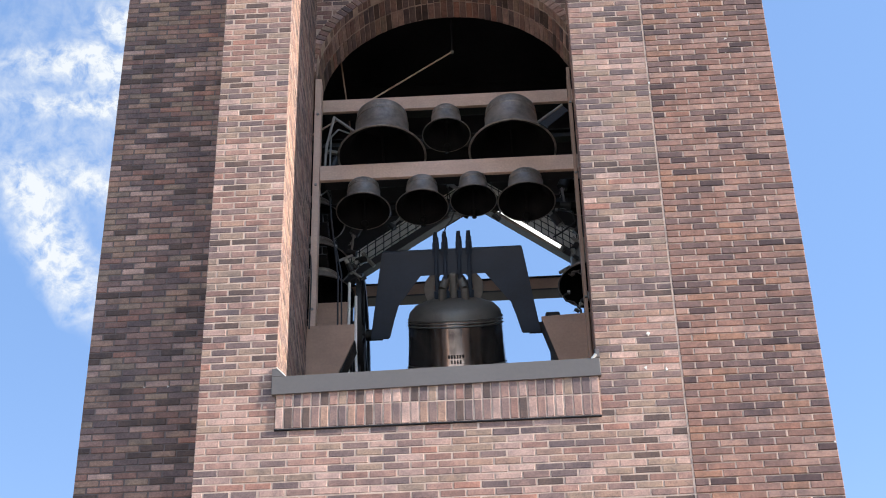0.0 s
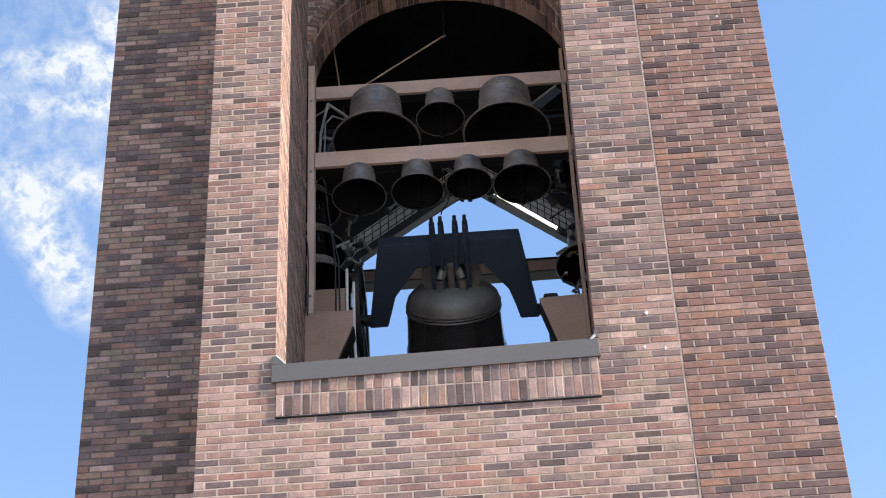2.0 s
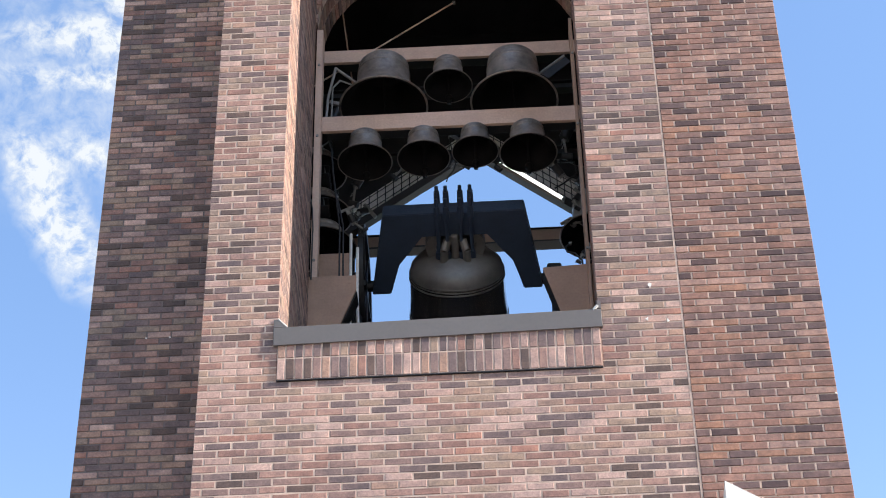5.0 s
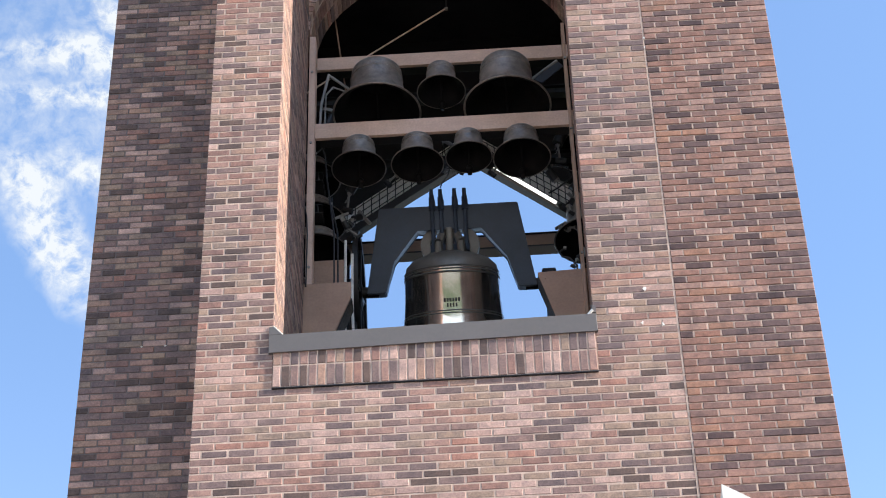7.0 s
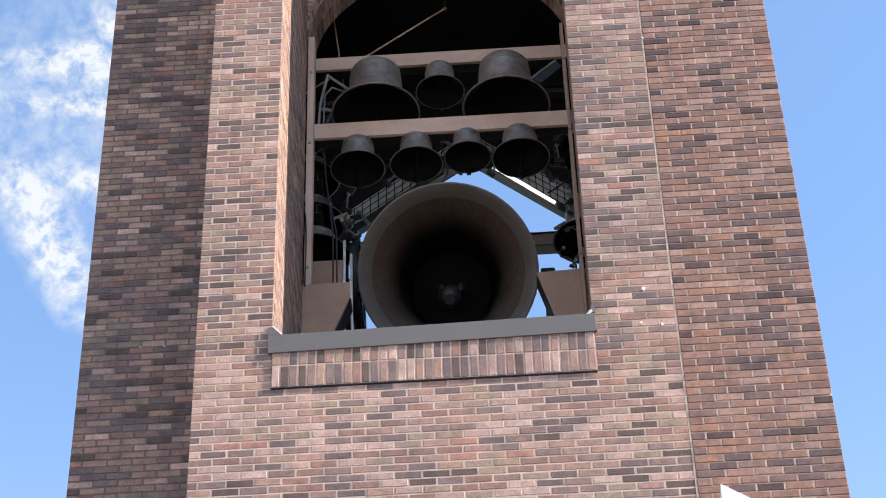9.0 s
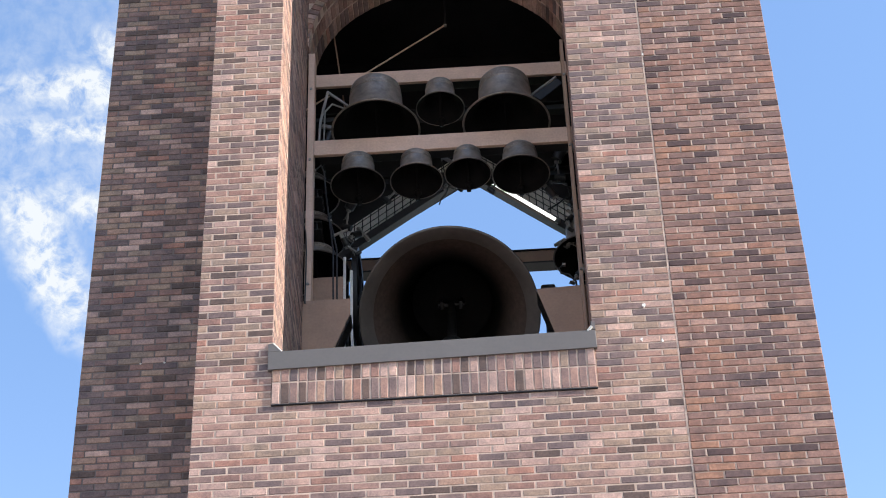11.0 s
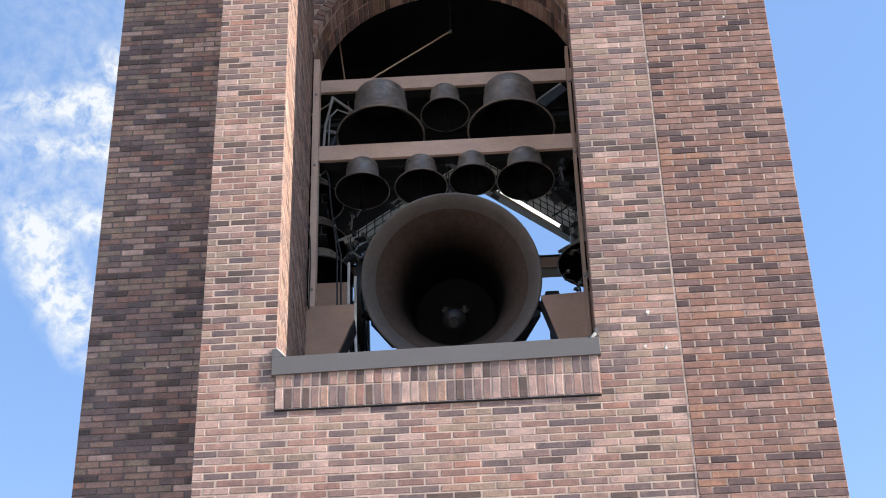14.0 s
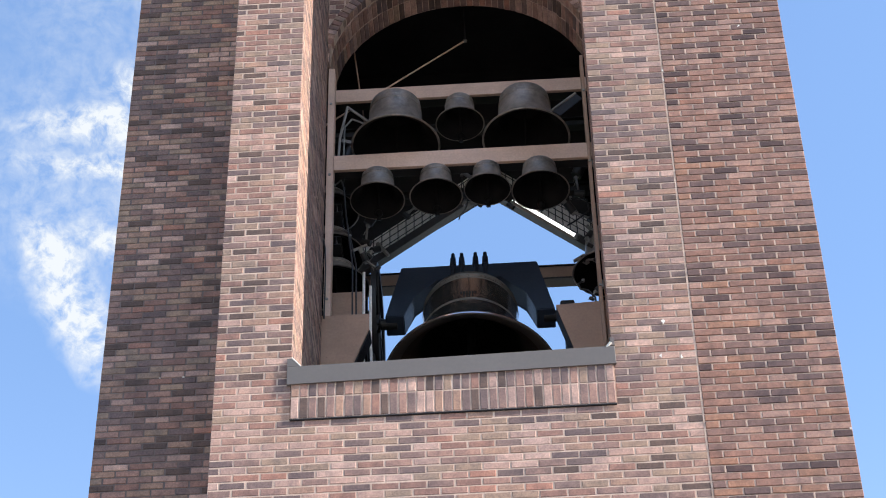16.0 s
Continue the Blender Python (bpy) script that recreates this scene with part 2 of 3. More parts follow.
# out of view; its size and paleness are set to bounce sunlight into the belfry
structure("pavement", boxed((-45, -60, -0.1), (50, 40, 0.012)), PAVING, "unseen pale concrete forecourt, added to bounce light up the tower", "pavement")

XL, XR = 0.0, 2.435          # jambs of the tall recess
PL, SEAM, PR = -0.585, 3.058, 4.13
LX, LY = -1.80, 1.42         # the set-back flank
ARCH_X, ARCH_R, ARCH_Z = 1.31, 1.30, 5.93
Y1, Y2, YB = 1.92, 2.44, 5.4  # recess back, inside of the arch wall, far wall
TOP = 9.0
wall_front = structure("wall_front", boxed((PL, 0, -H), (PR, 0.35, 0.0)), MORTAR, "brown running-bond brick tower front with pale mortar", "wall")
wall_front.matrix_world = Matrix.Translation((0, 0, H))
bm = bmesh.new()
box(bm, (PL, 0, 0), (XL, Y1, TOP))
box(bm, (PL, LY + 0.3, -H), (PL + 0.25, YB, 0))
pier_left = structure("wall_pier_west", bm, MORTAR, "brick pier beside the tall bell recess", "wall")
bm = bmesh.new()
slab([(XR, 0), (SEAM, 0), (SEAM, Y1), (XR + 0.08, Y1)], "z", 0, TOP, bm)
pier_right = structure("wall_pier_east", bm, MORTAR, "brown brick pier beside the tall bell recess", "wall")
panel_right = structure("wall_corner_east", boxed((SEAM + 0.002, 0.0, 0), (PR, YB, TOP)), MORTAR, "rust-brown brick corner beyond a vertical mortar joint", "wall")
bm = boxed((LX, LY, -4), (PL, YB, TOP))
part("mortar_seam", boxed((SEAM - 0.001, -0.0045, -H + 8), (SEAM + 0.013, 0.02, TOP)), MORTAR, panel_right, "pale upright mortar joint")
flank = structure("wall_flank_west", bm, FLANKMORTAR, "set-back brick flank of the tower in shade", "wall")
bm = boxed((LX, LY, -H), (PL, YB, -4.0))
flank_low = structure("wall_flank_base", bm, MORTAR, "lower shaft of the set-back brick flank", "wall")
far_low = structure("wall_north", boxed((PL + 0.3, YB - 0.4, -H), (PR, YB, 4.2)), MORTAR, "far brick wall under the open belfry", "wall")
east_low = structure("wall_east", boxed((PR - 0.3, 0.35, -H), (PR, YB - 0.4, 0)), MORTAR, "east brick wall of the tower shaft", "wall")
for ob in (pier_left, pier_right, panel_right, flank, flank_low, far_low, east_low):
    ob.matrix_world = Matrix.Translation((0, 0, H))

# arch wall with its round-headed opening
arc = [(ARCH_X + ARCH_R * math.cos(math.pi * i / 48), ARCH_Z + ARCH_R * math.sin(math.pi * i / 48)) for i in range(49)]
arc = [p for p in arc if p[0] < SEAM - 0.01]
outline = [(0.002, TOP), (0.002, ARCH_Z)] + arc[::-1][1:] + [(ARCH_X + ARCH_R, 1.5), (SEAM, 1.5), (SEAM, TOP)]
arch_wall = structure("wall_arch", slab(outline, "y", Y1 + 0.004, Y2), MORTAR, "recessed brown brick wall with a round arch", "wall")
arch_wall.matrix_world = Matrix.Translation((0, 0, H))

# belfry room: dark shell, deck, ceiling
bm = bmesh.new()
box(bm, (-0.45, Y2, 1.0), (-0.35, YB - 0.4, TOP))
inner_west = structure("wall_belfry_west", bm, INTERIOR, "dark inner wall of the belfry", "wall")
inner_east = structure("wall_belfry_east", boxed((3.0, Y2, 1.0), (3.06, YB - 0.4, TOP)), INTERIOR, "dark inner wall of the belfry", "wall")
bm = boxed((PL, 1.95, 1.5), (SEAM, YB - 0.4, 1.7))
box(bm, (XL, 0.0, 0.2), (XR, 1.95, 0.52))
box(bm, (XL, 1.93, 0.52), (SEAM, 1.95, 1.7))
deck = structure("floor", bm, INTERIOR, "dark concrete belfry deck", "floor")
ceil = structure("ceiling", boxed((-0.35, Y2, 8.6), (3.0, YB, 8.75)), INTERIOR, "black ceiling of the belfry", "ceiling")
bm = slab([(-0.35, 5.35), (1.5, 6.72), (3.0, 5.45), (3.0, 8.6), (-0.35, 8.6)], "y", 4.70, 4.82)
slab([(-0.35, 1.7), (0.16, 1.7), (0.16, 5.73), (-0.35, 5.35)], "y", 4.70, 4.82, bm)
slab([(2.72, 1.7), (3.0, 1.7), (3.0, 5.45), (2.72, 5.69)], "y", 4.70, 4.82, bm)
head = structure("wall_far_head", bm, INTERIOR, "dark wall over the far opening", "wall")
roof = structure("roof", boxed((LX, 0, TOP), (PR, YB, TOP + 0.3)), MORTAR, "flat top slab of the tower", "roof")
for ob in (inner_west, inner_east, deck, ceil, head, roof):
    ob.matrix_world = Matrix.Translation((0, 0, H))

# ---- sill and soldier band ----
def window_sill():
    t = thing("window_sill", (XL, 0, H + 0.327), "dark bronze-coloured metal sill with upturned ends over a brick band", "sill")
    bm = bmesh.new()
    box(bm, (-0.03, -0.03, 0.0), (XR + 0.025, 0.0, 0.170), 0.004)
    box(bm, (0.003, -0.002, 0.13), (XR - 0.003, 0.35, 0.168))
    part("fascia", bm, FLASHING, t)
    for x, s in ((-0.012, 1), (XR + 0.012, -1)):
        bm = slab([(-0.026, 0.18), (0.02, 0.18), (0.12, 0.34), (0.10, 0.36), (-0.026, 0.25)], "x", x - 0.015, x + 0.015)
        part("upturned_end", bm, FLASHING, t)
    part("drip_edge", boxed((-0.03, -0.036, -0.006), (XR + 0.025, -0.026, 0.006)), FLASHING, t)
    t.matrix_world = Matrix.Translation((XL, 0, H + 0.327)) @ pose(0, 0, 0, 0, -1.05, 0)
    part("sealant", rod(bmesh.new(), (XR + 0.0, -0.034, 0.2), (XR - 0.05, -0.012, 0.15), 0.012), WHITE, t, "white sealant bead")
    part("upturned_end", slab([(-0.026, 0.172), (0.07, 0.172), (0.005, 0.25), (-0.026, 0.235)], "y", -0.0285, -0.018), FLASHING, t)
    part("sealant", rod(bmesh.new(), (0.008, -0.026, 0.256), (0.075, -0.022, 0.174), 0.006), WHITE, t, "white sealant bead")


window_sill()

band = structure("soldier_band", boxed((0.004, -0.016, 0.004), (12 * B - 0.004, 0.0, 0.380)), MORTAR, "projecting band of upright soldier bricks under the sill", "brick band")
band.matrix_world = Matrix.Translation((0, 0, H))
bw = Brickwork(band, BRICK_A, BRICK_B)
for i in range(36):
    for z0, z1 in ((0.0, 0.2032), (0.2032, 0.378)):
        m = Matrix.Translation(((i + 0.5) * C, -0.016, (z0 + z1) / 2)) @ pose(0, 0, 0, 0, 90, 0)
        bw.add(m, z1 - z0 - JOINT, C - JOINT, True)
bw.done()
# added dark strip that imitates the shadow line below the band
part("band_shadow", boxed((0.0, -0.018, -0.006), (12 * B, 0.0, 0.002)), DARK, band, "dark strip for the shadow line under the band")

# ---- beams, posts and gusset plates of the bell frame ----
def channel(name, a, b, height, depth, label):
    """A steel channel from x = a to b, its web to the front."""
    (x0, y, z), x1 = a, b
    t = thing(name, (x0, y, H + z), label, "steel beam", "bell frame beams")
    w = x1 - x0
    part("web", boxed((0, 0, 0), (w, 0.012, height), 0.003), TAN, t)
    part("flange", boxed((0, 0.012, height - 0.014), (w, depth, height), 0.003), TAN, t)
    part("flange", boxed((0, 0.012, 0), (w, 0.035, 0.014), 0.003), TAN, t)
    # added rail; its dark colour imitates the shade under the beam
    part("hanger_rail", boxed((0.05, 0.04, 0.004), (w - 0.05, 0.14, 0.05), 0.003), DARK, t, "rail for the bells, dark for the beam's shaded underside")
    for x in (0.12, w * 0.36, w * 0.64, w - 0.12):
        part("stiffener", boxed((x - 0.006, 0.012, 0.05), (x + 0.006, depth - 0.01, height - 0.014)), TAN, t)
    return t


channel("steel_beam", (0.012, 2.38, 5.838), 2.60, 0.17, 0.16, "tan painted steel channel carrying the upper bells")
channel("steel_beam", (0.07, 2.0, 4.525), 2.55, 0.19, 0.16, "tan painted steel channel carrying the middle bells")


def frame_post(x, w, label, paint):
    t = thing("frame_post", (x, 1.98, H + 1.7), label, "steel post", "bell frame posts")
    part("web", boxed((0, 0, 0), (w, 0.014, 4.2), 0.003), paint, t)
    part("flange", boxed((0, 0.014, 0), (0.012, 0.16, 4.2), 0.003), paint, t)
    part("flange", boxed((w - 0.012, 0.014, 0), (w, 0.16, 4.2), 0.003), paint, t)
    for z in (0.35, 1.2, 2.75, 3.7):
        part("bolt", rod(bmesh.new(), (w / 2, -0.012, z), (w / 2, 0.004, z), 0.014, 6), GREYSTEEL, t)


frame_post(0.005, 0.062, "narrow tan steel post against the brick reveal", TAN)
frame_post(2.472, 0.032, "narrow brown steel post against the brick reveal", GUSSET)


def gusset(y, outline, label, bolts):
    t = thing("gusset_plate", (0, y, H + 1.7), label, "steel plate", "gusset plates")
    part("plate", slab([(x, z - 1.7) for x, z in outline], "y", 0, 0.02), GUSSET, t)
    (xa, za), (xb, zb) = outline[3], outline[4]
    # shade under the slanted edge is put into this flange's dark colour
    part("side_flange", slab([(xa, za - 1.7), (xb, zb - 1.7), (xb + 0.008, zb - 1.7), (xa + 0.008, za - 1.7)], "y", 0.02, 0.2), DARK, t, "underside flange coloured dark for shade")
    for x, z in bolts:
        part("bolt", rod(bmesh.new(), (x, -0.006, z - 1.7), (x, 0.004, z - 1.7), 0.006, 6), GUSSET, t)


gusset(1.95, [(-0.025, 1.7), (-0.025, 2.679), (0.421, 2.679), (0.421, 2.506), (0.13, 1.7)], "brown steel gusset plate with a slanted edge", [(0.05, 2.2), (0.06, 2.59), (0.36, 2.59)])
gusset(2.05, [(2.58, 1.7), (2.58, 2.78), (2.083, 2.755), (2.083, 2.74), (2.36, 1.7)], "brown steel gusset plate with a slanted edge", [(2.42, 2.66), (2.15, 2.68)])

# ---- carillon bells ----
SHAPE = [(0.0, 0.80), (0.20, 0.80), (0.265, 0.785), (0.285, 0.75), (0.29, 0.70), (0.297, 0.55), (0.31, 0.40), (0.335, 0.26), (0.385, 0.13),
         (0.445, 0.05), (0.485, 0.015), (0.5, 0.0), (0.494, -0.01), (0.476, -0.006)]
HOLLOW = [(0.476, -0.006), (0.44, 0.025), (0.40, 0.07), (0.36, 0.15), (0.31, 0.28), (0.285, 0.42), (0.265, 0.70), (0.2, 0.75), (0.0, 0.755)]


def carillon_bell(at, d, tall, label, hang=0.05):
    """A bell with its lip's centre at the given place, d metres wide and tall * d high."""
    x, y, z = at
    t = thing("carillon_bell", (x, y, H + z), label, "bell", "carillon bells")
    k = tall / 0.80
    part("shell", lathe([(r * d, h * d * k) for r, h in SHAPE], 48), PATINA, t, "", True)
    # hollow and clapper are coloured black in place of the shade inside
    part("hollow", lathe([(r * d, h * d * k) for r, h in HOLLOW], 48), BLACKBORE, t, "inside coloured black for shade", True)
    bm = bmesh.new()
    for r, h in ((0.292, 0.66), (0.299, 0.60), (0.405, 0.115)):
        lathe([(r * d - 0.003, h * d * k - 0.007), (r * d + 0.003, h * d * k), (r * d - 0.003, h * d * k + 0.007)], 48, bm)
    part("moulding", bm, PATINA, t, "raised rings", True)
    top = tall * d
    part("crown_plate", rod(bmesh.new(), (0, 0, top - 0.004), (0, 0, top + 0.02), d * 0.15, 20), DARK, t)
    part("hanger_bolt", rod(bmesh.new(), (0, 0, top), (0, 0, top + hang), 0.022), DARK, t)
    bm = bmesh.new()
    rod(bm, (0, 0.02, 0.75 * top), (0, 0.33 * d, 0.02), 0.012)
    bmesh.ops.create_uvsphere(bm, u_segments=14, v_segments=10, radius=0.05 * d + 0.012, matrix=Matrix.Translation((0, 0.34 * d, 0.0)))
    rod(bm, (0, 0.35 * d, -0.01), (0, 0.40 * d, -0.06), 0.022)
    part("clapper", bm, BLACKBORE, t)
    return t


for x, z, d, tall in ((0.655, 4.887, 0.857, 0.665), (1.278, 5.136, 0.474, 0.665), (1.906, 4.887, 0.847, 0.665)):
    carillon_bell((x, 2.08, z), d, tall, "large dark bronze bell under the upper beam" if d > 0.6 else "small dark bronze bell between two large ones", 0.06)
    arm = thing("hanger_arm", (x, 2.06, H + z + tall * d + 0.03), "dark steel arm from the beam to a bell's crown", "bracket", "hanger arms")
    part("arm", boxed((-0.03, -0.04, 0.0), (0.03, 0.36, 0.03), 0.004), DARK, arm)
    part("upright", boxed((-0.03, 0.335, 0.0), (0.03, 0.365, 0.40), 0.004), DARK, arm)
for x, z, d, tall in ((0.481, 4.177, 0.52, 0.63), (1.032, 4.192, 0.503, 0.62), (1.516, 4.248, 0.445, 0.63), (2.012, 4.201, 0.549, 0.58)):
    carillon_bell((x, 2.08, z), d, tall, "dark bronze bell hanging under the middle beam", 4.53 - z - tall * d)
carillon_bell((2.62, 2.75, 4.87), 0.57, 0.65, "dark bronze bell half hidden behind the east jamb", 0.16)
for x, y, z, d in ((-0.05, 2.75, 4.68, 0.60), (-0.02, 2.75, 4.12, 0.66), (0.02, 2.75, 3.70, 0.68)):
    carillon_bell((x, y, z), d, 0.36, "dark bronze bell in the stack beside the west post", 0.04)
carillon_bell((2.62, 2.75, 3.72), 0.70, 0.66, "dark bronze bell in the stack beside the east post", 0.16)

# bearers that the bells hang from
def bell_bearer(a, b, label):
    t = thing("bell_bearer", (a[0], a[1], H + a[2]), label, "steel beam", "bell bearers")
    d = Vector(b) - Vector(a)
    w = 0.045
    part("flange", box(bmesh.new(), (0, -w, 0), (d.length, w, 0.012)), DARK, t)
    part("web", box(bmesh.new(), (0, -0.005, 0.012), (d.length, 0.005, 0.10)), DARK, t)
    part("flange", box(bmesh.new(), (0, -w, 0.10), (d.length, w, 0.112)), DARK, t)
    t.matrix_world = Matrix.Translation((a[0], a[1], H + a[2])) @ d.to_track_quat("X", "Z").to_matrix().to_4x4()


for y, z in ((2.7, 5.62), (2.7, 4.72)):
    bell_bearer((-0.35, y, z), (3.0, y, z), "dark steel bearer over a row of bells")
for x in (0.06, 2.6):
    for z in ((3.975, 4.39, 4.93) if x < 1 else (4.31, 5.45)):
        bell_bearer((x, Y2, z), (x, YB - 0.4, z), "dark steel side bearer for the stacked bells")

# ---- far side: braces, gratings, cross beam, glowing strip ----
YV = 4.4
def brace(a, b, label):
    """A raking steel angle under a barred grating."""
    t = thing("raking_brace", (a[0], YV, H + a[1]), label, "steel brace", "raking braces")
    dx, dz = b[0] - a[0], b[1] - a[1]
    n = Vector((-dz, dx)).normalized() * (1 if dx > 0 else -1)
    o = [(0, 0), (dx, dz), (dx + n.x * 0.09, dz + n.y * 0.09), (n.x * 0.09, n.y * 0.09)]
    part("angle", slab(o, "y", 0, 0.10), BRACE, t)
    return t


brace((0.02, 5.27), (1.50, 6.45), "dark raking steel brace over the open far side")
brace((2.75, 5.33), (1.50, 6.42), "dark raking steel brace over the open far side")


def grating(corner, apex, label):
    t = thing("grating", (corner[0], YV + 0.12, H + corner[1]), label, "grating", "gratings")
    dx, dz = apex[0] - corner[0], apex[1] - corner[1]
    part("panel", slab([(0, 0.03), (dx, dz + 0.03), (dx, dz + 0.42), (0, 0.42)], "y", 0.06, 0.08), GRATE, t, "pale backing")
    count = 17
    for i in range(count):
        x = dx * (i + 0.5) / count
        z = dz * (i + 0.5) / count
        part("bar", boxed((x - 0.005, 0.048, z + 0.02), (x + 0.005, 0.057, z + 0.44)), DARK, t)
    for h in (0.10, 0.19, 0.28, 0.37):
        part("cross_bar", slab([(0, h), (dx, dz + h), (dx, dz + h + 0.008), (0, h + 0.008)], "y", 0.040, 0.047), DARK, t)


grating((0.02, 5.38), (1.50, 6.58), "barred grating over the raking brace")
grating((2.75, 5.50), (1.50, 6.58), "barred grating over the raking brace")
cross = thing("cross_beam", (-0.35, 4.6, H + 5.27), "brown steel cross beam behind the swinging bell", "steel beam")
part("web", boxed((0, 0, 0), (3.35, 0.015, 0.2)), GUSSET, cross)
part("flange", boxed((0, -0.06, -0.02), (3.35, 0.08, 0.0)), DARK, cross)
part("flange", boxed((0, -0.02, 0.2), (3.35, 0.08, 0.21)), DARK, cross)

# brightness of this strip is given as its own glow; no lamp is known here
glow, gn, gl, gs = nodes("strip_glow")
gs.inputs["Base Color"].default_value = (0.9, 0.9, 0.9, 1)
gs.inputs["Emission Color"].default_value = (1.0, 0.97, 0.95, 1)
gs.inputs["Emission Strength"].default_value = 0.9
lamp = thing("glow_strip", (1.79, 4.34, H + 6.20), "white strip made to glow by itself along the raking brace", "strip light")
part("tube", rod(bmesh.new(), (-0.07, 0, 0.063), (0.60, 0, -0.545), 0.019, 14), glow, lamp)
part("end_cap", rod(bmesh.new(), (0.60, 0, -0.545), (0.63, 0, -0.572), 0.03, 14), GREYSTEEL, lamp)
part("end_cap", rod(bmesh.new(), (-0.07, 0, 0.063), (-0.10, 0, 0.09), 0.03, 14), GREYSTEEL, lamp)

# ---- strikers, pipes and cables among the bells ----
def striker(at, turn, size, label):
    """An electric striker: bracket, housing, arm and hammer."""
    t = thing("bell_striker", (0, 0, 0), label, "striker", "bell strikers")
    t.matrix_world = Matrix.Translation((at[0], at[1], H + at[2])) @ pose(0, 0, 0, *turn)
    s = size
    part("bracket", boxed((-0.02, -0.015, 0), (0.02, 0.015, 0.30 * s), 0.003), GREYSTEEL, t)
    part("bracket", boxed((-0.13 * s, -0.015, 0.26 * s), (0.13 * s, 0.015, 0.30 * s), 0.003), GREYSTEEL, t)
    part("housing", rod(bmesh.new(), (0, -0.02, 0.02), (0, -0.02, 0.17 * s), 0.05 * s, 14), DARK, t)
    part("arm", rod(bmesh.new(), (0, -0.02, 0.02), (0.10 * s, -0.05, -0.16 * s), 0.011, 8), GREYSTEEL, t)
    part("hammer", rod(bmesh.new(), (0.06 * s, -0.05, -0.17 * s), (0.15 * s, -0.05, -0.15 * s), 0.032 * s, 12), DARK, t)
    part("spring", tube(bmesh.new(), [(0.02 + 0.012 * (i % 2), -0.03, 0.02 - i * 0.015) for i in range(9)], 0.004, 5), GREYSTEEL, t)


for x, y, z, rx, ry, rz, s in ((0.34, 2.62, 4.35, 20, 35, 0, 1.0), (0.36, 2.66, 4.05, -15, 50, 20, 0.7), (0.34, 2.6, 3.86, 25, -25, 0, 0.6), (0.80, 2.45, 4.40, 0, 60, 0, 0.8),
                               (1.29, 2.45, 4.42, 10, -50, 0, 0.8), (1.77, 2.45, 4.45, 0, 55, 10, 0.8), (2.36, 2.5, 4.72, 10, 25, 0, 1.1), (2.33, 2.55, 4.30, 25, -40, 0, 0.8),
                               (2.42, 2.6, 4.02, 0, 30, 30, 0.6), (2.42, 2.62, 3.74, -20, -35, 0, 0.5), (2.46, 2.62, 3.36, 10, 50, 0, 0.5), (0.13, 2.4, 5.0, 0, 20, 0, 1.0)):
    striker((x, y, z), (rx, ry, rz), s, "grey and black electric striker bracketed beside a bell")


def pipe(name, points, r, material, label, category):
    base = Vector(points[0])
    t = thing(name, (base.x, base.y, H + base.z), label, category, name + "s")
    pts = [tuple(Vector(p) - base) for p in points]
    bm = tube(bmesh.new(), pts, r)
    for p in pts[1:-1]:
        bmesh.ops.create_uvsphere(bm, u_segments=8, v_segments=6, radius=r, matrix=Matrix.Translation(p))
    part("run", bm, material, t)
    part("clip", boxed((-r * 1.6, -r * 1.6, -0.01), (r * 1.6, r * 1.6, 0.012)), GREYSTEEL, t)


pipe("conduit", [(0.10, 2.12, 4.72), (0.115, 2.13, 5.10), (0.18, 2.15, 5.52), (0.39, 2.18, 5.33)], 0.014, GREYSTEEL, "bent grey conduit beside an upper bell", "conduit")
pipe("conduit", [(0.14, 2.2, 4.72), (0.15, 2.2, 5.30), (0.22, 2.2, 5.40), (0.36, 2.2, 5.32)], 0.009, GREYSTEEL, "thin bent grey conduit beside an upper bell", "conduit")
pipe("conduit", [(1.22, 2.3, 4.76), (1.37, 2.3, 4.61)], 0.02, GREYSTEEL, "short pale strut under the middle beam", "conduit")
pipe("conduit", [(0.325, 2.46, 1.7), (0.325, 2.46, 3.62)], 0.014, GRATE, "upright pale conduit behind the gusset plate", "conduit")
pipe("conduit", [(0.40, 2.46, 1.7), (0.415, 2.46, 2.25), (0.39, 2.46, 2.75), (0.387, 2.46, 3.45)], 0.014, GRATE, "pale curved strap pipe beside the bearing stand", "conduit")
pipe("cable", [(0.07, 2.10, 4.42), (0.13, 2.12, 4.50), (0.16, 2.12, 4.40), (0.18, 2.12, 4.1), (0.215, 2.12, 3.76), (0.25, 2.12, 3.42), (0.255, 2.12, 2.72)], 0.008, DARK, "black cable hanging from the middle beam", "cable")
pipe("cable", [(0.22, 2.14, 3.8), (0.28, 2.14, 3.44), (0.288, 2.14, 2.72)], 0.008, DARK, "black cable hanging beside the stacked bells", "cable")
pipe("cable", [(1.27, 2.3, 4.66), (1.30, 2.22, 4.35), (1.325, 2.2, 4.21), (1.30, 2.2, 4.12), (1.25, 2.2, 4.05), (1.235, 2.2, 3.99)], 0.006, DARK, "loose black wire end hanging under the bells", "cable")
pipe("cable", [(2.30, 2.55, 4.52), (2.45, 2.5, 4.45), (2.47, 2.5, 4.3), (2.34, 2.5, 4.18), (2.25, 2.5, 4.12)], 0.008, DARK, "black cable looping among the strikers", "cable")
pipe("cable", [(2.36, 2.55, 3.46), (2.31, 2.55, 3.42), (2.33, 2.55, 3.36), (2.40, 2.55, 3.34), (2.46, 2.55, 3.25), (2.47, 2.55, 2.9)], 0.009, DARK, "black cable curling over the gusset plate", "cable")
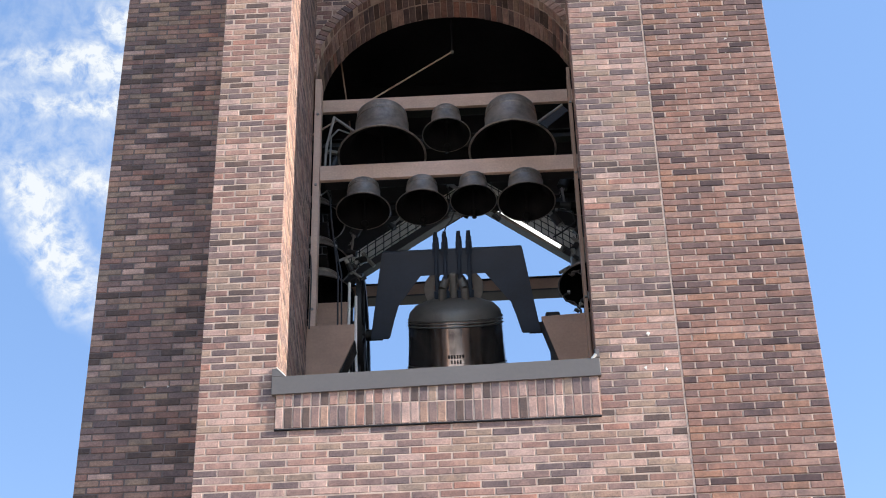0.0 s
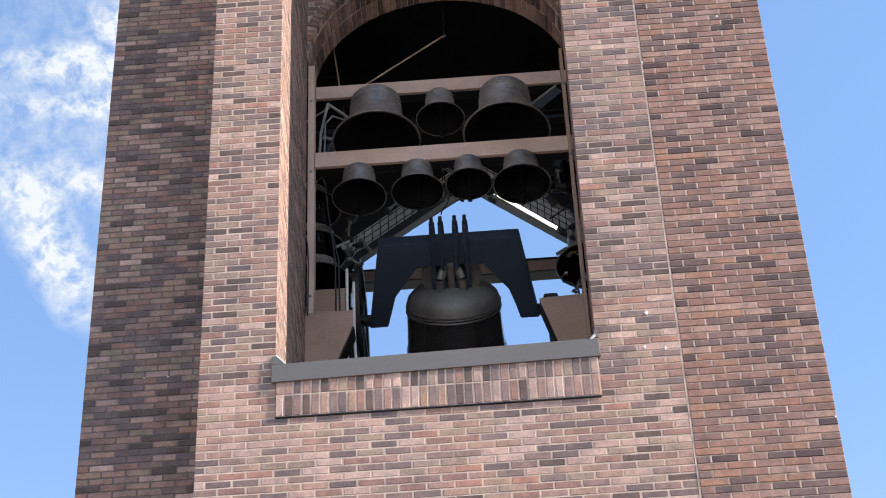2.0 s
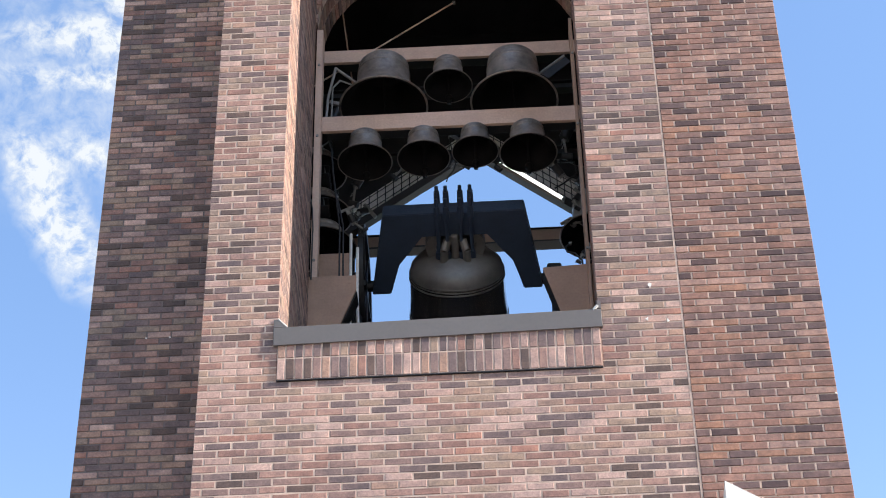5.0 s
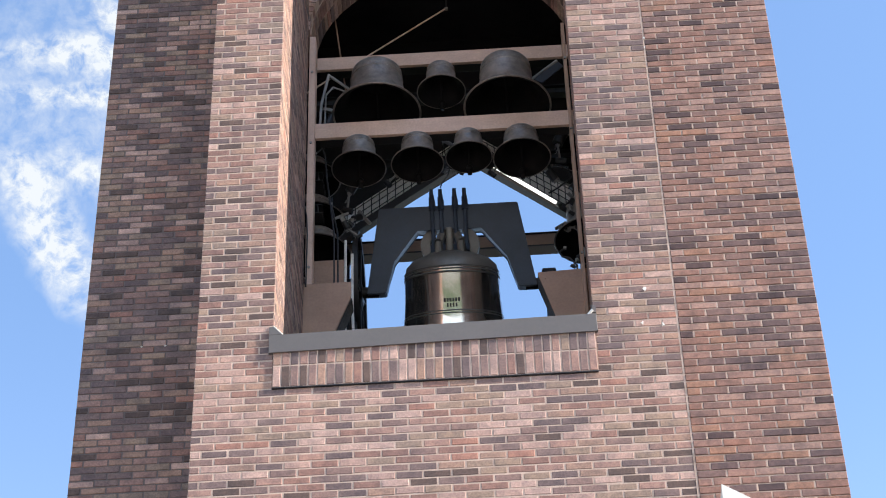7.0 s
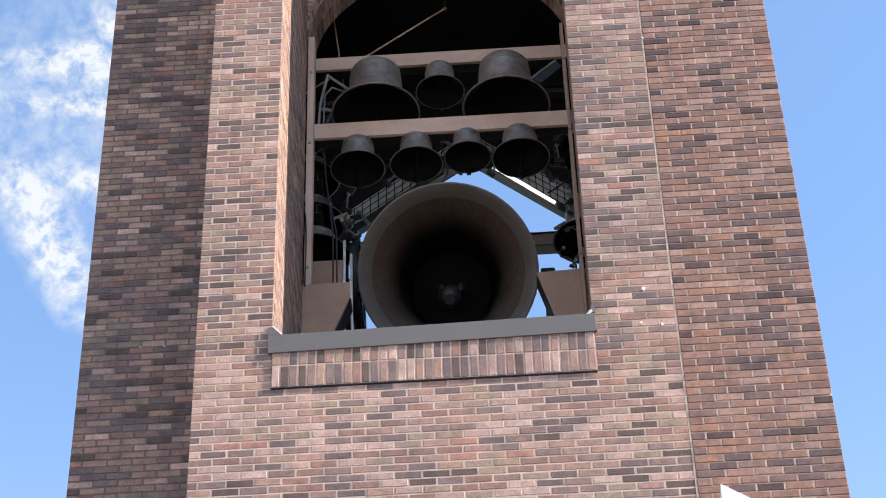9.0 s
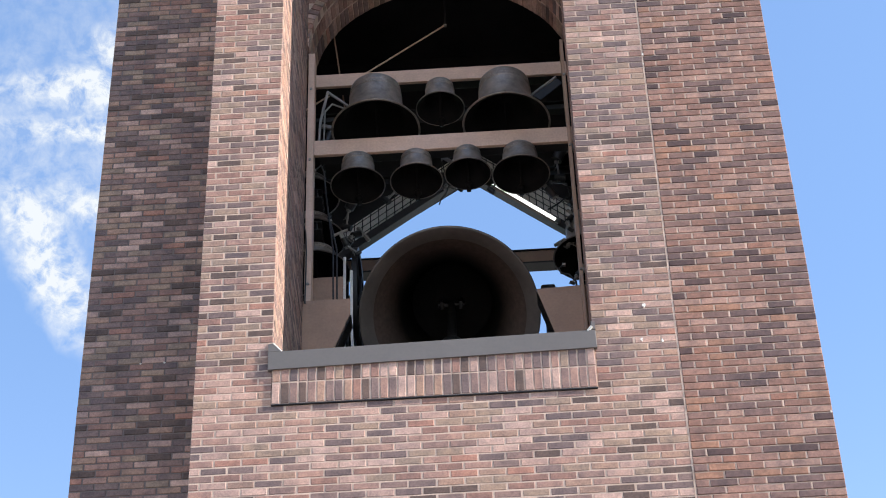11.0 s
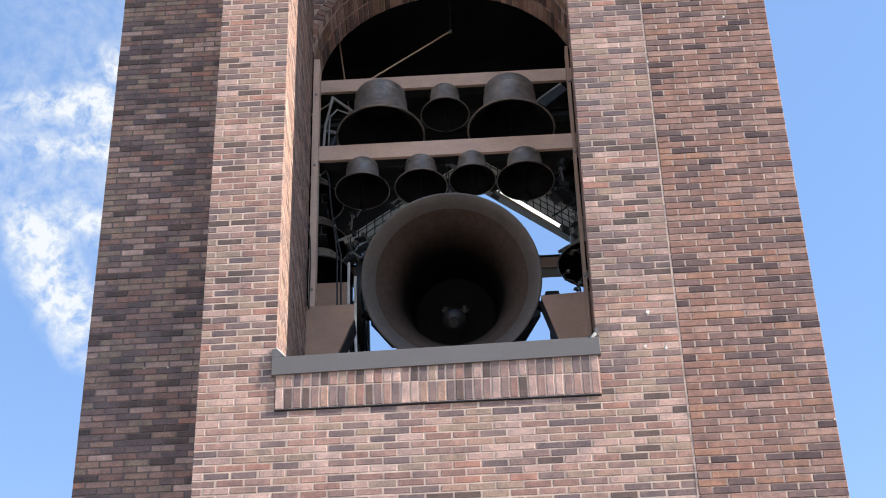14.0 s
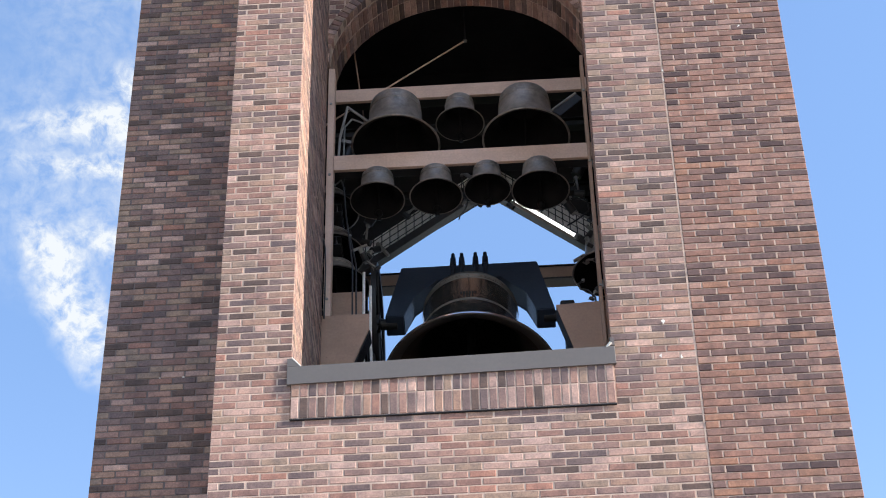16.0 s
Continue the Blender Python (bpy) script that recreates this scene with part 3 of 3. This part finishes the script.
pipe("cable", [(-0.0, 1.90, 3.55), (0.02, 1.89, 3.45), (0.03, 1.89, 3.2), (0.025, 1.89, 2.6)], 0.007, DARK, "thin cable down the brick reveal", "cable")
pipe("pole", [(-0.34, 2.9, 5.875), (1.335, 2.9, 7.199)], 0.009, TAN, "thin tan pole fixed across the dark belfry", "pole")
pipe("drop_rod", [(1.335, 2.9, 7.19), (1.335, 2.9, 8.6)], 0.01, INTERIOR, "dark rod dropping from the belfry ceiling", "rod")
pipe("pole", [(0.31, 2.64, 5.735), (-0.0, 2.64, 8.6)], 0.008, GUSSET, "thin upright rod behind the arch", "pole")
bar = thing("flat_brace", (2.17, 2.3, H + 5.47), "grey flat steel brace beside the upper bells", "brace")
part("bar", slab([(0, 0), (0.25, 0.23), (0.31, 0.15), (0.09, -0.07)], "y", 0, 0.012), DARK, bar)
part("edge", rod(bmesh.new(), (0, 0, 0), (0.25, 0, 0.23), 0.014), GREYSTEEL, bar)
back = thing("cover_panel", (0.0, 2.47, H + 1.7), "tan steel cover panel behind the stacked bells", "panel")
part("sheet", boxed((0.0, 0, 0), (0.31, 0.02, 1.70), 0.003), GUSSET, back)

# ---- bearing stands of the swinging bell ----
AXIS = (1.285, 3.2, 3.60)


def bearing_stand(x, s, label):
    t = thing("bearing_stand", (x, AXIS[1], H + 1.7), label, "bearing stand", "bearing stands")
    z = AXIS[2] - 1.7
    for y in (-0.28, 0.28):
        bm = rod(bmesh.new(), (0, y * 2.1, 0), (0, y * 0.3, z - 0.08), 0.04, 8)
        part("leg", bm, DARK, t)
    part("tie", boxed((-0.025, -0.42, 0.55), (0.025, 0.42, 0.62), 0.004), DARK, t)
    part("bearing_block", boxed((-0.07, -0.13, z - 0.09), (0.07, 0.13, z + 0.09), 0.02), DARK, t)
    part("base_plate", boxed((-0.1, -0.7, 0), (0.1, 0.7, 0.03), 0.004), DARK, t)


bearing_stand(AXIS[0] - 0.93, -1, "dark steel stand carrying the bell's bearing")
bearing_stand(AXIS[0] + 0.93, 1, "dark steel stand carrying the bell's bearing")

# ---- the swinging bell ----
BIG = [(0.0, 0.33), (0.215, 0.33), (0.275, 0.295), (0.37, 0.262), (0.432, 0.20), (0.451, 0.12), (0.454, 0.0), (0.459, -0.125), (0.473, -0.314), (0.507, -0.502),
       (0.565, -0.680), (0.643, -0.837), (0.728, -0.947), (0.803, -1.009), (0.828, -1.030), (0.826, -1.046), (0.812, -1.050), (0.77, -1.030), (0.70, -0.957), (0.612, -0.837),
       (0.533, -0.680), (0.478, -0.502), (0.445, -0.314), (0.428, -0.125), (0.415, 0.10), (0.38, 0.20), (0.27, 0.26), (0.0, 0.275)]


def swinging_bell():
    t = thing("swinging_bell", (AXIS[0], AXIS[1], H + AXIS[2]), "large bronze bell swinging in a blue-black steel yoke", "bell")
    part("shoulder", lathe(BIG[:6], 96), BELLDULL, t, "dull grey-brown bronze", True)
    part("shell", lathe(BIG[5:16], 96), BELLMETAL, t, "polished brown bronze", True)
    part("lip_band", lathe(BIG[15:19], 96), LIP, t, "paler bevelled lip", True)
    part("bore", lathe(BIG[18:], 96), BORESHADE, t, "dull brown inside, shade painted black towards the crown", True)
    for r, z in ((0.452, 0.135), (0.453, 0.105), (0.456, 0.075), (0.472, -0.30), (0.475, -0.325), (0.567, -0.685), (0.584, -0.72), (0.731, -0.947)):
        part("moulding", lathe([(r - 0.003, z - 0.010), (r + 0.004, z), (r - 0.003, z + 0.010)], 96), BELLDULL, t, "dull bronze ring", True)
    # crown: two flared arms and four loops
    for s in (-1, 1):
        o = [(s * 0.155, 0.30), (s * 0.25, 0.30), (s * 0.278, 0.37), (s * 0.285, 0.44), (s * 0.262, 0.50), (s * 0.21, 0.558), (s * 0.12, 0.558), (s * 0.13, 0.525), (s * 0.18, 0.485), (s * 0.205, 0.43), (s * 0.195, 0.37)]
        arm = slab(o, "y", -0.07, 0.07)
        bmesh.ops.bevel(arm, geom=list(arm.edges), offset=0.012, segments=2, affect="EDGES")
        part("crown_arm", arm, BELLDULL, t)
    for a in range(4):
        bm = bmesh.new()
        c, s = math.cos(a * math.pi / 2 + math.pi / 4) * 0.62, math.sin(a * math.pi / 2 + math.pi / 4)
        tube(bm, [(0.25 * c, 0.25 * s, 0.30), (0.24 * c, 0.24 * s, 0.42), (0.16 * c, 0.16 * s, 0.50), (0.05 * c, 0.05 * s, 0.53)], 0.04, 10)
        part("crown_loop", bm, BELLDULL, t)
    # raised lettering on the waist, too worn to read
    for n, z, w in ((6, -0.20, 0.018), (4, -0.25, 0.014)):
        for i in range(n):
            a = -math.pi / 2 + (i - (n - 1) / 2) * 0.058
            r = 0.464 if z > -0.22 else 0.468
            bm = bmesh.new()
            box(bm, (-w / 2, -0.006, -0.017), (w / 2, 0.006, 0.017))
            bmesh.ops.transform(bm, matrix=Matrix.Translation((r * math.cos(a), r * math.sin(a), z)) @ Matrix.Rotation(a + math.pi / 2, 4, "Z"), verts=bm.verts)
            part("letter_bar", bm, DARK, t)
    part("crown_pin", boxed((-0.035, -0.16, 0.30), (0.035, 0.16, 0.57), 0.02), BELLDULL, t)
    # yoke
    o = [(-0.811, -0.035), (-0.665, 0.79), (0.665, 0.79), (0.811, -0.035), (0.632, -0.035), (0.545, 0.27), (0.31, 0.56), (-0.31, 0.56), (-0.545, 0.27), (-0.632, -0.035)]
    yoke = slab(o, "y", -0.115, 0.115)
    bmesh.ops.bevel(yoke, geom=list(yoke.edges), offset=0.008, segments=2, affect="EDGES")
    part("yoke", yoke, BLUEBLACK, t, "blue-black painted steel yoke")
    for s in (-1, 1):
        part("gudgeon", rod(bmesh.new(), (s * 0.70, 0, 0), (s * 0.98, 0, 0), 0.055, 16), DARK, t)
    for x in (-0.155, -0.07, 0.065, 0.16):
        bm = bmesh.new()
        rod(bm, (x, -0.136, 0.36), (x, -0.136, 0.88), 0.019, 10)
        rod(bm, (x, -0.136, 0.74), (x, -0.136, 0.865), 0.036, 6, 0.030)
        rod(bm, (x, -0.136, 0.865), (x, -0.136, 0.945), 0.021, 8, 0.018)
        rod(bm, (x, -0.136, 0.33), (x, -0.136, 0.40), 0.034, 6)
        part("strap_bolt", bm, BLUEBLACK, t)
        bm = bmesh.new()
        rod(bm, (x, 0.130, 0.40), (x, 0.130, 0.93), 0.019, 10)
        rod(bm, (x, 0.130, 0.775), (x, 0.130, 0.90), 0.036, 6, 0.030)
        rod(bm, (x, 0.130, 0.90), (x, 0.130, 0.955), 0.019, 8, 0.017)
        part("strap_bolt", bm, BLUEBLACK, t)
    # wheel
    wheel = part("wheel", lathe([(0.55, -0.02), (0.60, -0.025), (0.60, 0.025), (0.55, 0.02), (0.55, -0.02)], 64, None, Matrix.Translation((-0.885, 0, 0)) @ pose(0, 0, 0, 0, 90, 0)), DARK, t, "thin dark steel wheel")
    for a in range(3):
        c, s = math.cos(a * math.pi / 3) * 0.56, math.sin(a * math.pi / 3) * 0.56
        part("spoke", rod(bmesh.new(), (-0.885, c, s), (-0.885, -c, -s), 0.016, 8), DARK, wheel)
    # clapper hangs from a pin under the crown
    bm = bmesh.new()
    rod(bm, (0, 0, 0.02), (0, 0, -0.72), 0.035, 14, 0.05)
    bmesh.ops.create_uvsphere(bm, u_segments=28, v_segments=18, radius=0.115, matrix=Matrix.Translation((0, 0, -0.79)))
    rod(bm, (0, 0, -0.86), (0, 0, -0.99), 0.045, 14)
    clap = part("clapper", bm, DARK, t, "iron clapper with a round ball", True)
    clap.matrix_basis = pose(0, 0, 0.0)
    bm = bmesh.new()
    for s in (-1, 1):
        box(bm, (s * 0.09 - 0.018, -0.04, -0.04), (s * 0.09 + 0.018, 0.04, 0.27), 0.006)
    rod(bm, (-0.13, 0, 0.0), (0.13, 0, 0.0), 0.026, 12)
    part("clapper_hanger", bm, DARK, t)
    return t, clap


great_bell, clapper = swinging_bell()

# ---- white gabled coping low on the front ----
cope = thing("stone_coping", (3.201, -0.30, H - 2.5), "white stone coping with a slanted top on the tower front", "coping")
part("block", slab([(-0.02, 0), (0.9, 0), (0.9, 0.61), (0, 1.224)], "y", 0, 0.30), WHITE, cope)
part("foot", boxed((-0.06, -0.03, 0), (0.94, 0.30, 0.12), 0.01), WHITE, cope)

# ---- cloud bank far off in the sky ----
# centre, half sizes, turn and strength of each bank, in the sheet's metres
BANKS = [(-2, -43, 72, 27, 54, 1.6), (0, 82, 66, 15, -6, 1.0), (0, 53, 60, 12, -4, 0.75), (-40, 88, 42, 52, 0, 0.9), (-15, 6, 40, 17, 10, 0.9),
         (-5, 50, 130, 105, 0, 0.5), (-21, 114, 24, 16, 0, 0.9), (10, 200, 130, 90, 0, 0.4), (24, -4, 30, 16, 40, 0.8)]


def cloud_sheet():
    m, n, l, s = nodes("cloud")
    for k in list(n):
        if k.type == "BSDF_PRINCIPLED":
            n.remove(k)
    tc = n.new("ShaderNodeTexCoord").outputs["Object"]
    warp = n.new("ShaderNodeTexNoise")
    warp.inputs["Scale"].default_value, warp.inputs["Detail"].default_value = 0.03, 3
    l.new(tc, warp.inputs["Vector"])
    shift = n.new("ShaderNodeVectorMath")
    shift.operation = "MULTIPLY_ADD"
    l.new(warp.outputs["Color"], shift.inputs[0])
    shift.inputs[1].default_value = (20, 20, 0)
    l.new(tc, shift.inputs[2])
    fine = noise_of(n, l, 0.075, 10, 0.62, shift.outputs[0])

    def bank(x, y, sx, sy, turn, strength):
        mp = n.new("ShaderNodeMapping")
        mp.vector_type = "TEXTURE"
        mp.inputs["Location"].default_value, mp.inputs["Scale"].default_value = (x, y, 0), (sx, sy, 1)
        mp.inputs["Rotation"].default_value = (0, 0, radians(turn))
        l.new(shift.outputs[0], mp.inputs[0])
        g = n.new("ShaderNodeTexGradient")
        g.gradient_type = "SPHERICAL"
        l.new(mp.outputs[0], g.inputs[0])
        return remap(n, l, g.outputs["Fac"], 0.0, 0.75, 0.0, strength)

    total = None
    for args in BANKS:
        v = bank(*args)
        if total:
            add = n.new("ShaderNodeMath")
            add.operation = "ADD"
            l.new(total, add.inputs[0])
            l.new(v, add.inputs[1])
            v = add.outputs[0]
        total = v
    mul = n.new("ShaderNodeMath")
    mul.operation = "MULTIPLY"
    l.new(remap(n, l, fine, 0.36, 0.66, 0.1, 1.0), mul.inputs[0])
    l.new(total, mul.inputs[1])
    mul.use_clamp = True
    em, tr, mx = n.new("ShaderNodeEmission"), n.new("ShaderNodeBsdfTransparent"), n.new("ShaderNodeMixShader")
    em.inputs[0].default_value, em.inputs[1].default_value = (0.90, 0.95, 1.0, 1), 0.40
    l.new(mul.outputs[0], mx.inputs[0])
    l.new(tr.outputs[0], mx.inputs[1])
    l.new(em.outputs[0], mx.inputs[2])
    l.new(mx.outputs[0], n["Material Output"].inputs[0])
    bm = bmesh.new()
    bmesh.ops.create_grid(bm, x_segments=2, y_segments=2, size=1, matrix=Matrix.Diagonal((150, 320, 1, 1)))
    ob = structure("cloud_backdrop", bm, m, "thin bright white cloud drifting in the blue sky", "cloud")
    ob.visible_shadow = False
    return ob


cloud = cloud_sheet()

# ---- bricks of the walls ----
def always(u, row):
    return True


front = Brickwork(wall_front, BRICK_A, BRICK_B, 0.0030)
low_corner = Brickwork(wall_front, RUST_A, RUST_B, 0.008, MORTAR)
for row in range(-34, 0):
    shift = B / 2 if row % 2 else 0.0
    front.course(Matrix.Identity(4), PL, SEAM, row, shift, lambda u, r: r >= -16)
    low_corner.course(Matrix.Identity(4), SEAM + 0.014, PR, row, SEAM + (0.02 if row % 2 else 0.115), lambda u, r: False)
front.done(), low_corner.done("corner_brick_field")
west = Brickwork(pier_left, BRICK_A, BRICK_B, 0.0030)
east = Brickwork(pier_right, BRICK_A, BRICK_B, 0.0045, MORTAR)
corner = Brickwork(panel_right, RUST_A, RUST_B, 0.008, MORTAR)
for row in range(0, 100):
    west.course(Matrix.Identity(4), PL, XL, row, B / 2 if row % 2 else 0.0, lambda u, r: r < 75)
    east.course(Matrix.Identity(4), XR if row > 8 else XR + 0.008, SEAM, row, 0.0 if row % 2 else B / 2, lambda u, r: r < 70)
    corner.course(Matrix.Identity(4), SEAM + 0.014, PR, row, SEAM + (0.02 if row % 2 else 0.115), lambda u, r: r < 55)
# reveals: smoother brickwork with nearly flush joints
west_reveal = Brickwork(pier_left, BRICK_A, BRICK_B, 0.0012, None, 0.12)
east_reveal = Brickwork(pier_right, BRICK_A, BRICK_B, 0.0012, None, 0.12)
turn = Matrix.Translation((XL, 0, 0)) @ Matrix.Rotation(radians(90), 4, "Z")
for row in range(4, 116):
    west_reveal.course(turn, 0.0, Y1, row, 0.05 if row % 2 else 0.15, lambda u, r: False)
turn_e = Matrix.Translation((XR, 0, 0)) @ Matrix.Rotation(radians(-90 - math.degrees(math.atan2(0.08, Y1))), 4, "Z")
for row in range(4, 116):
    east_reveal.course(turn_e, -Y1, 0.0, row, 0.05 if row % 2 else 0.15, lambda u, r: False)
west.done(), east.done(), corner.done(), west_reveal.done("reveal_bricks"), east_reveal.done("reveal_bricks")
side = Brickwork(flank, BRICK_A, BRICK_B, 0.007)
for row in range(-10, 124):
    side.course(Matrix.Translation((0, LY, 0)), LX, PL + 0.3, row, 0.03 if row % 2 else 0.13, lambda u, r: 8 < r < 80)
side.done()

# ---- spandrel and voussoirs of the arch ----
vault = Brickwork(arch_wall, BRICK_A, BRICK_B)
N = 62
for i in range(N):
    a = math.pi * (i + 0.5) / N
    c, s = math.cos(a), math.sin(a)
    if ARCH_X + 1.4 * c > SEAM:
        continue
    for y0, y1 in ((Y1, Y1 + 0.10), (Y1 + 0.11, Y1 + 0.30), (Y1 + 0.31, Y2)):
        radius = ARCH_R + 0.05
        m = Matrix.Translation((ARCH_X + radius * c, (y0 + y1) / 2 - 0.001, ARCH_Z + radius * s)) @ Matrix.Rotation(math.pi / 2 - a, 4, "Y")
        ln, tall = math.pi * ARCH_R / N - 0.008, 0.104
        v = Matrix.Rotation(math.pi / 2, 4, "X")
        vault.add(m @ Matrix.Translation((0, -(y1 - y0) / 2, 0)) if y0 == Y1 else m @ v @ Matrix.Translation((0, -0.05, 0)), ln, tall if y0 == Y1 else y1 - y0 - 0.004, True, 0.008, 0.09)
for row in range(86, 120):
    z = (row + 0.5) * C
    dz = z - ARCH_Z
    r = ARCH_R + 0.11
    x1 = ARCH_X - math.sqrt(max(0, r * r - dz * dz)) if dz > 0 else 0.0
    if x1 > 0.06:
        vault.course(Matrix.Translation((0, Y1 + 0.004, 0)), 0.005, min(x1, ARCH_X), row, 0.06 if row % 2 else 0.16, lambda u, rr: False)
    x2 = ARCH_X + math.sqrt(max(0, r * r - dz * dz)) if dz > 0 else 9
    if x2 < SEAM - 0.06:
        vault.course(Matrix.Translation((0, Y1 + 0.004, 0)), max(x2, ARCH_X), SEAM, row, 0.06 if row % 2 else 0.16, lambda u, rr: False)
vault.done()


# ---- splashes of pale mortar on single bricks ----
rng = random.Random(5)
FLECKS = [(2.843, 0.772, 0.022, 0.028), (2.955, 0.414, 0.016, 0.03), (2.800, 0.440, 0.02, 0.03), (3.761, 4.040, 0.022, 0.016), (3.749, 3.883, 0.012, 0.032), (3.558, 4.367, 0.012, 0.028), (3.070, 3.538, 0.016, 0.02), (3.666, 4.119, 0.014, 0.014), (3.065, 3.421, 0.01, 0.02), (4.120, -0.330, 0.013, 0.024)]
FLANK_FLECKS = [(-1.100, 1.627), (-1.301, 1.626)]


def fleck(wall, x, y, z, w, h):
    pts = [(x + w * math.cos(a) * rng.uniform(0.2, 0.9), z + h * math.sin(a) * rng.uniform(0.2, 0.9)) for a in [i * math.pi / 6 for i in range(12)]]
    part("mortar_splash", slab(pts, "y", y - 0.008, y - 0.002), WHITE, wall, "pale splash of mortar")


for x, z, w, h in FLECKS:
    fleck(pier_right if x < SEAM else panel_right, x, 0.0, z, w, h)
for x, z in FLANK_FLECKS:
    fleck(flank, x, LY, z, 0.014, 0.016)


# ---- what moves ----
# small unevenness of the swing's timing: seconds and lag
LAGS = [(0.0, -0.015), (0.5, -0.02), (0.8, 0.0), (1.4, -0.008), (3.0, 0.012), (5.8, 0.0), (6.6, 0.018), (8.3, 0.022), (9.1, 0.0), (13.8, 0.0), (14.4, -0.013), (15.2, 0.0), (16.0, -0.015)]


def lag(t):
    return float(np.interp(t, [a for a, b in LAGS], [b for a, b in LAGS]))


def swing(t):
    """Angle of the great bell in degrees, slowly dying down; positive: mouth towards the forecourt."""
    return 0.4 + (74.6 - 0.589 * t) * math.sin(2 * math.pi * (t - 0.287 - lag(t)) / 2.6063)


def clapper_swing(t):
    """Angle of the clapper in its bell: it swings after the bell, less far, and stops against the lips."""
    return max(-34.0, min(34.0, swing(t) - 0.66 * swing(t - 0.10)))


def motions():
    steps = [i / 10 for i in range(161)]
    walk(great_bell, [(t, pose(AXIS[0], AXIS[1], H + AXIS[2], -swing(t), 0, 0)) for t in steps])
    walk(clapper, [(t, pose(0, 0, 0.0, clapper_swing(t), 0, 0)) for t in steps])
    far = Vector(EYE) + Vector((-0.1939, 0.6953, 0.6920)).normalized() * 1500
    turn = look(far, EYE)
    walk(cloud, [(t, turn @ Matrix.Translation((-t * 0.58, -t * 2.8, 0))) for t in (0.0, 8.0, 16.0)])


motions()
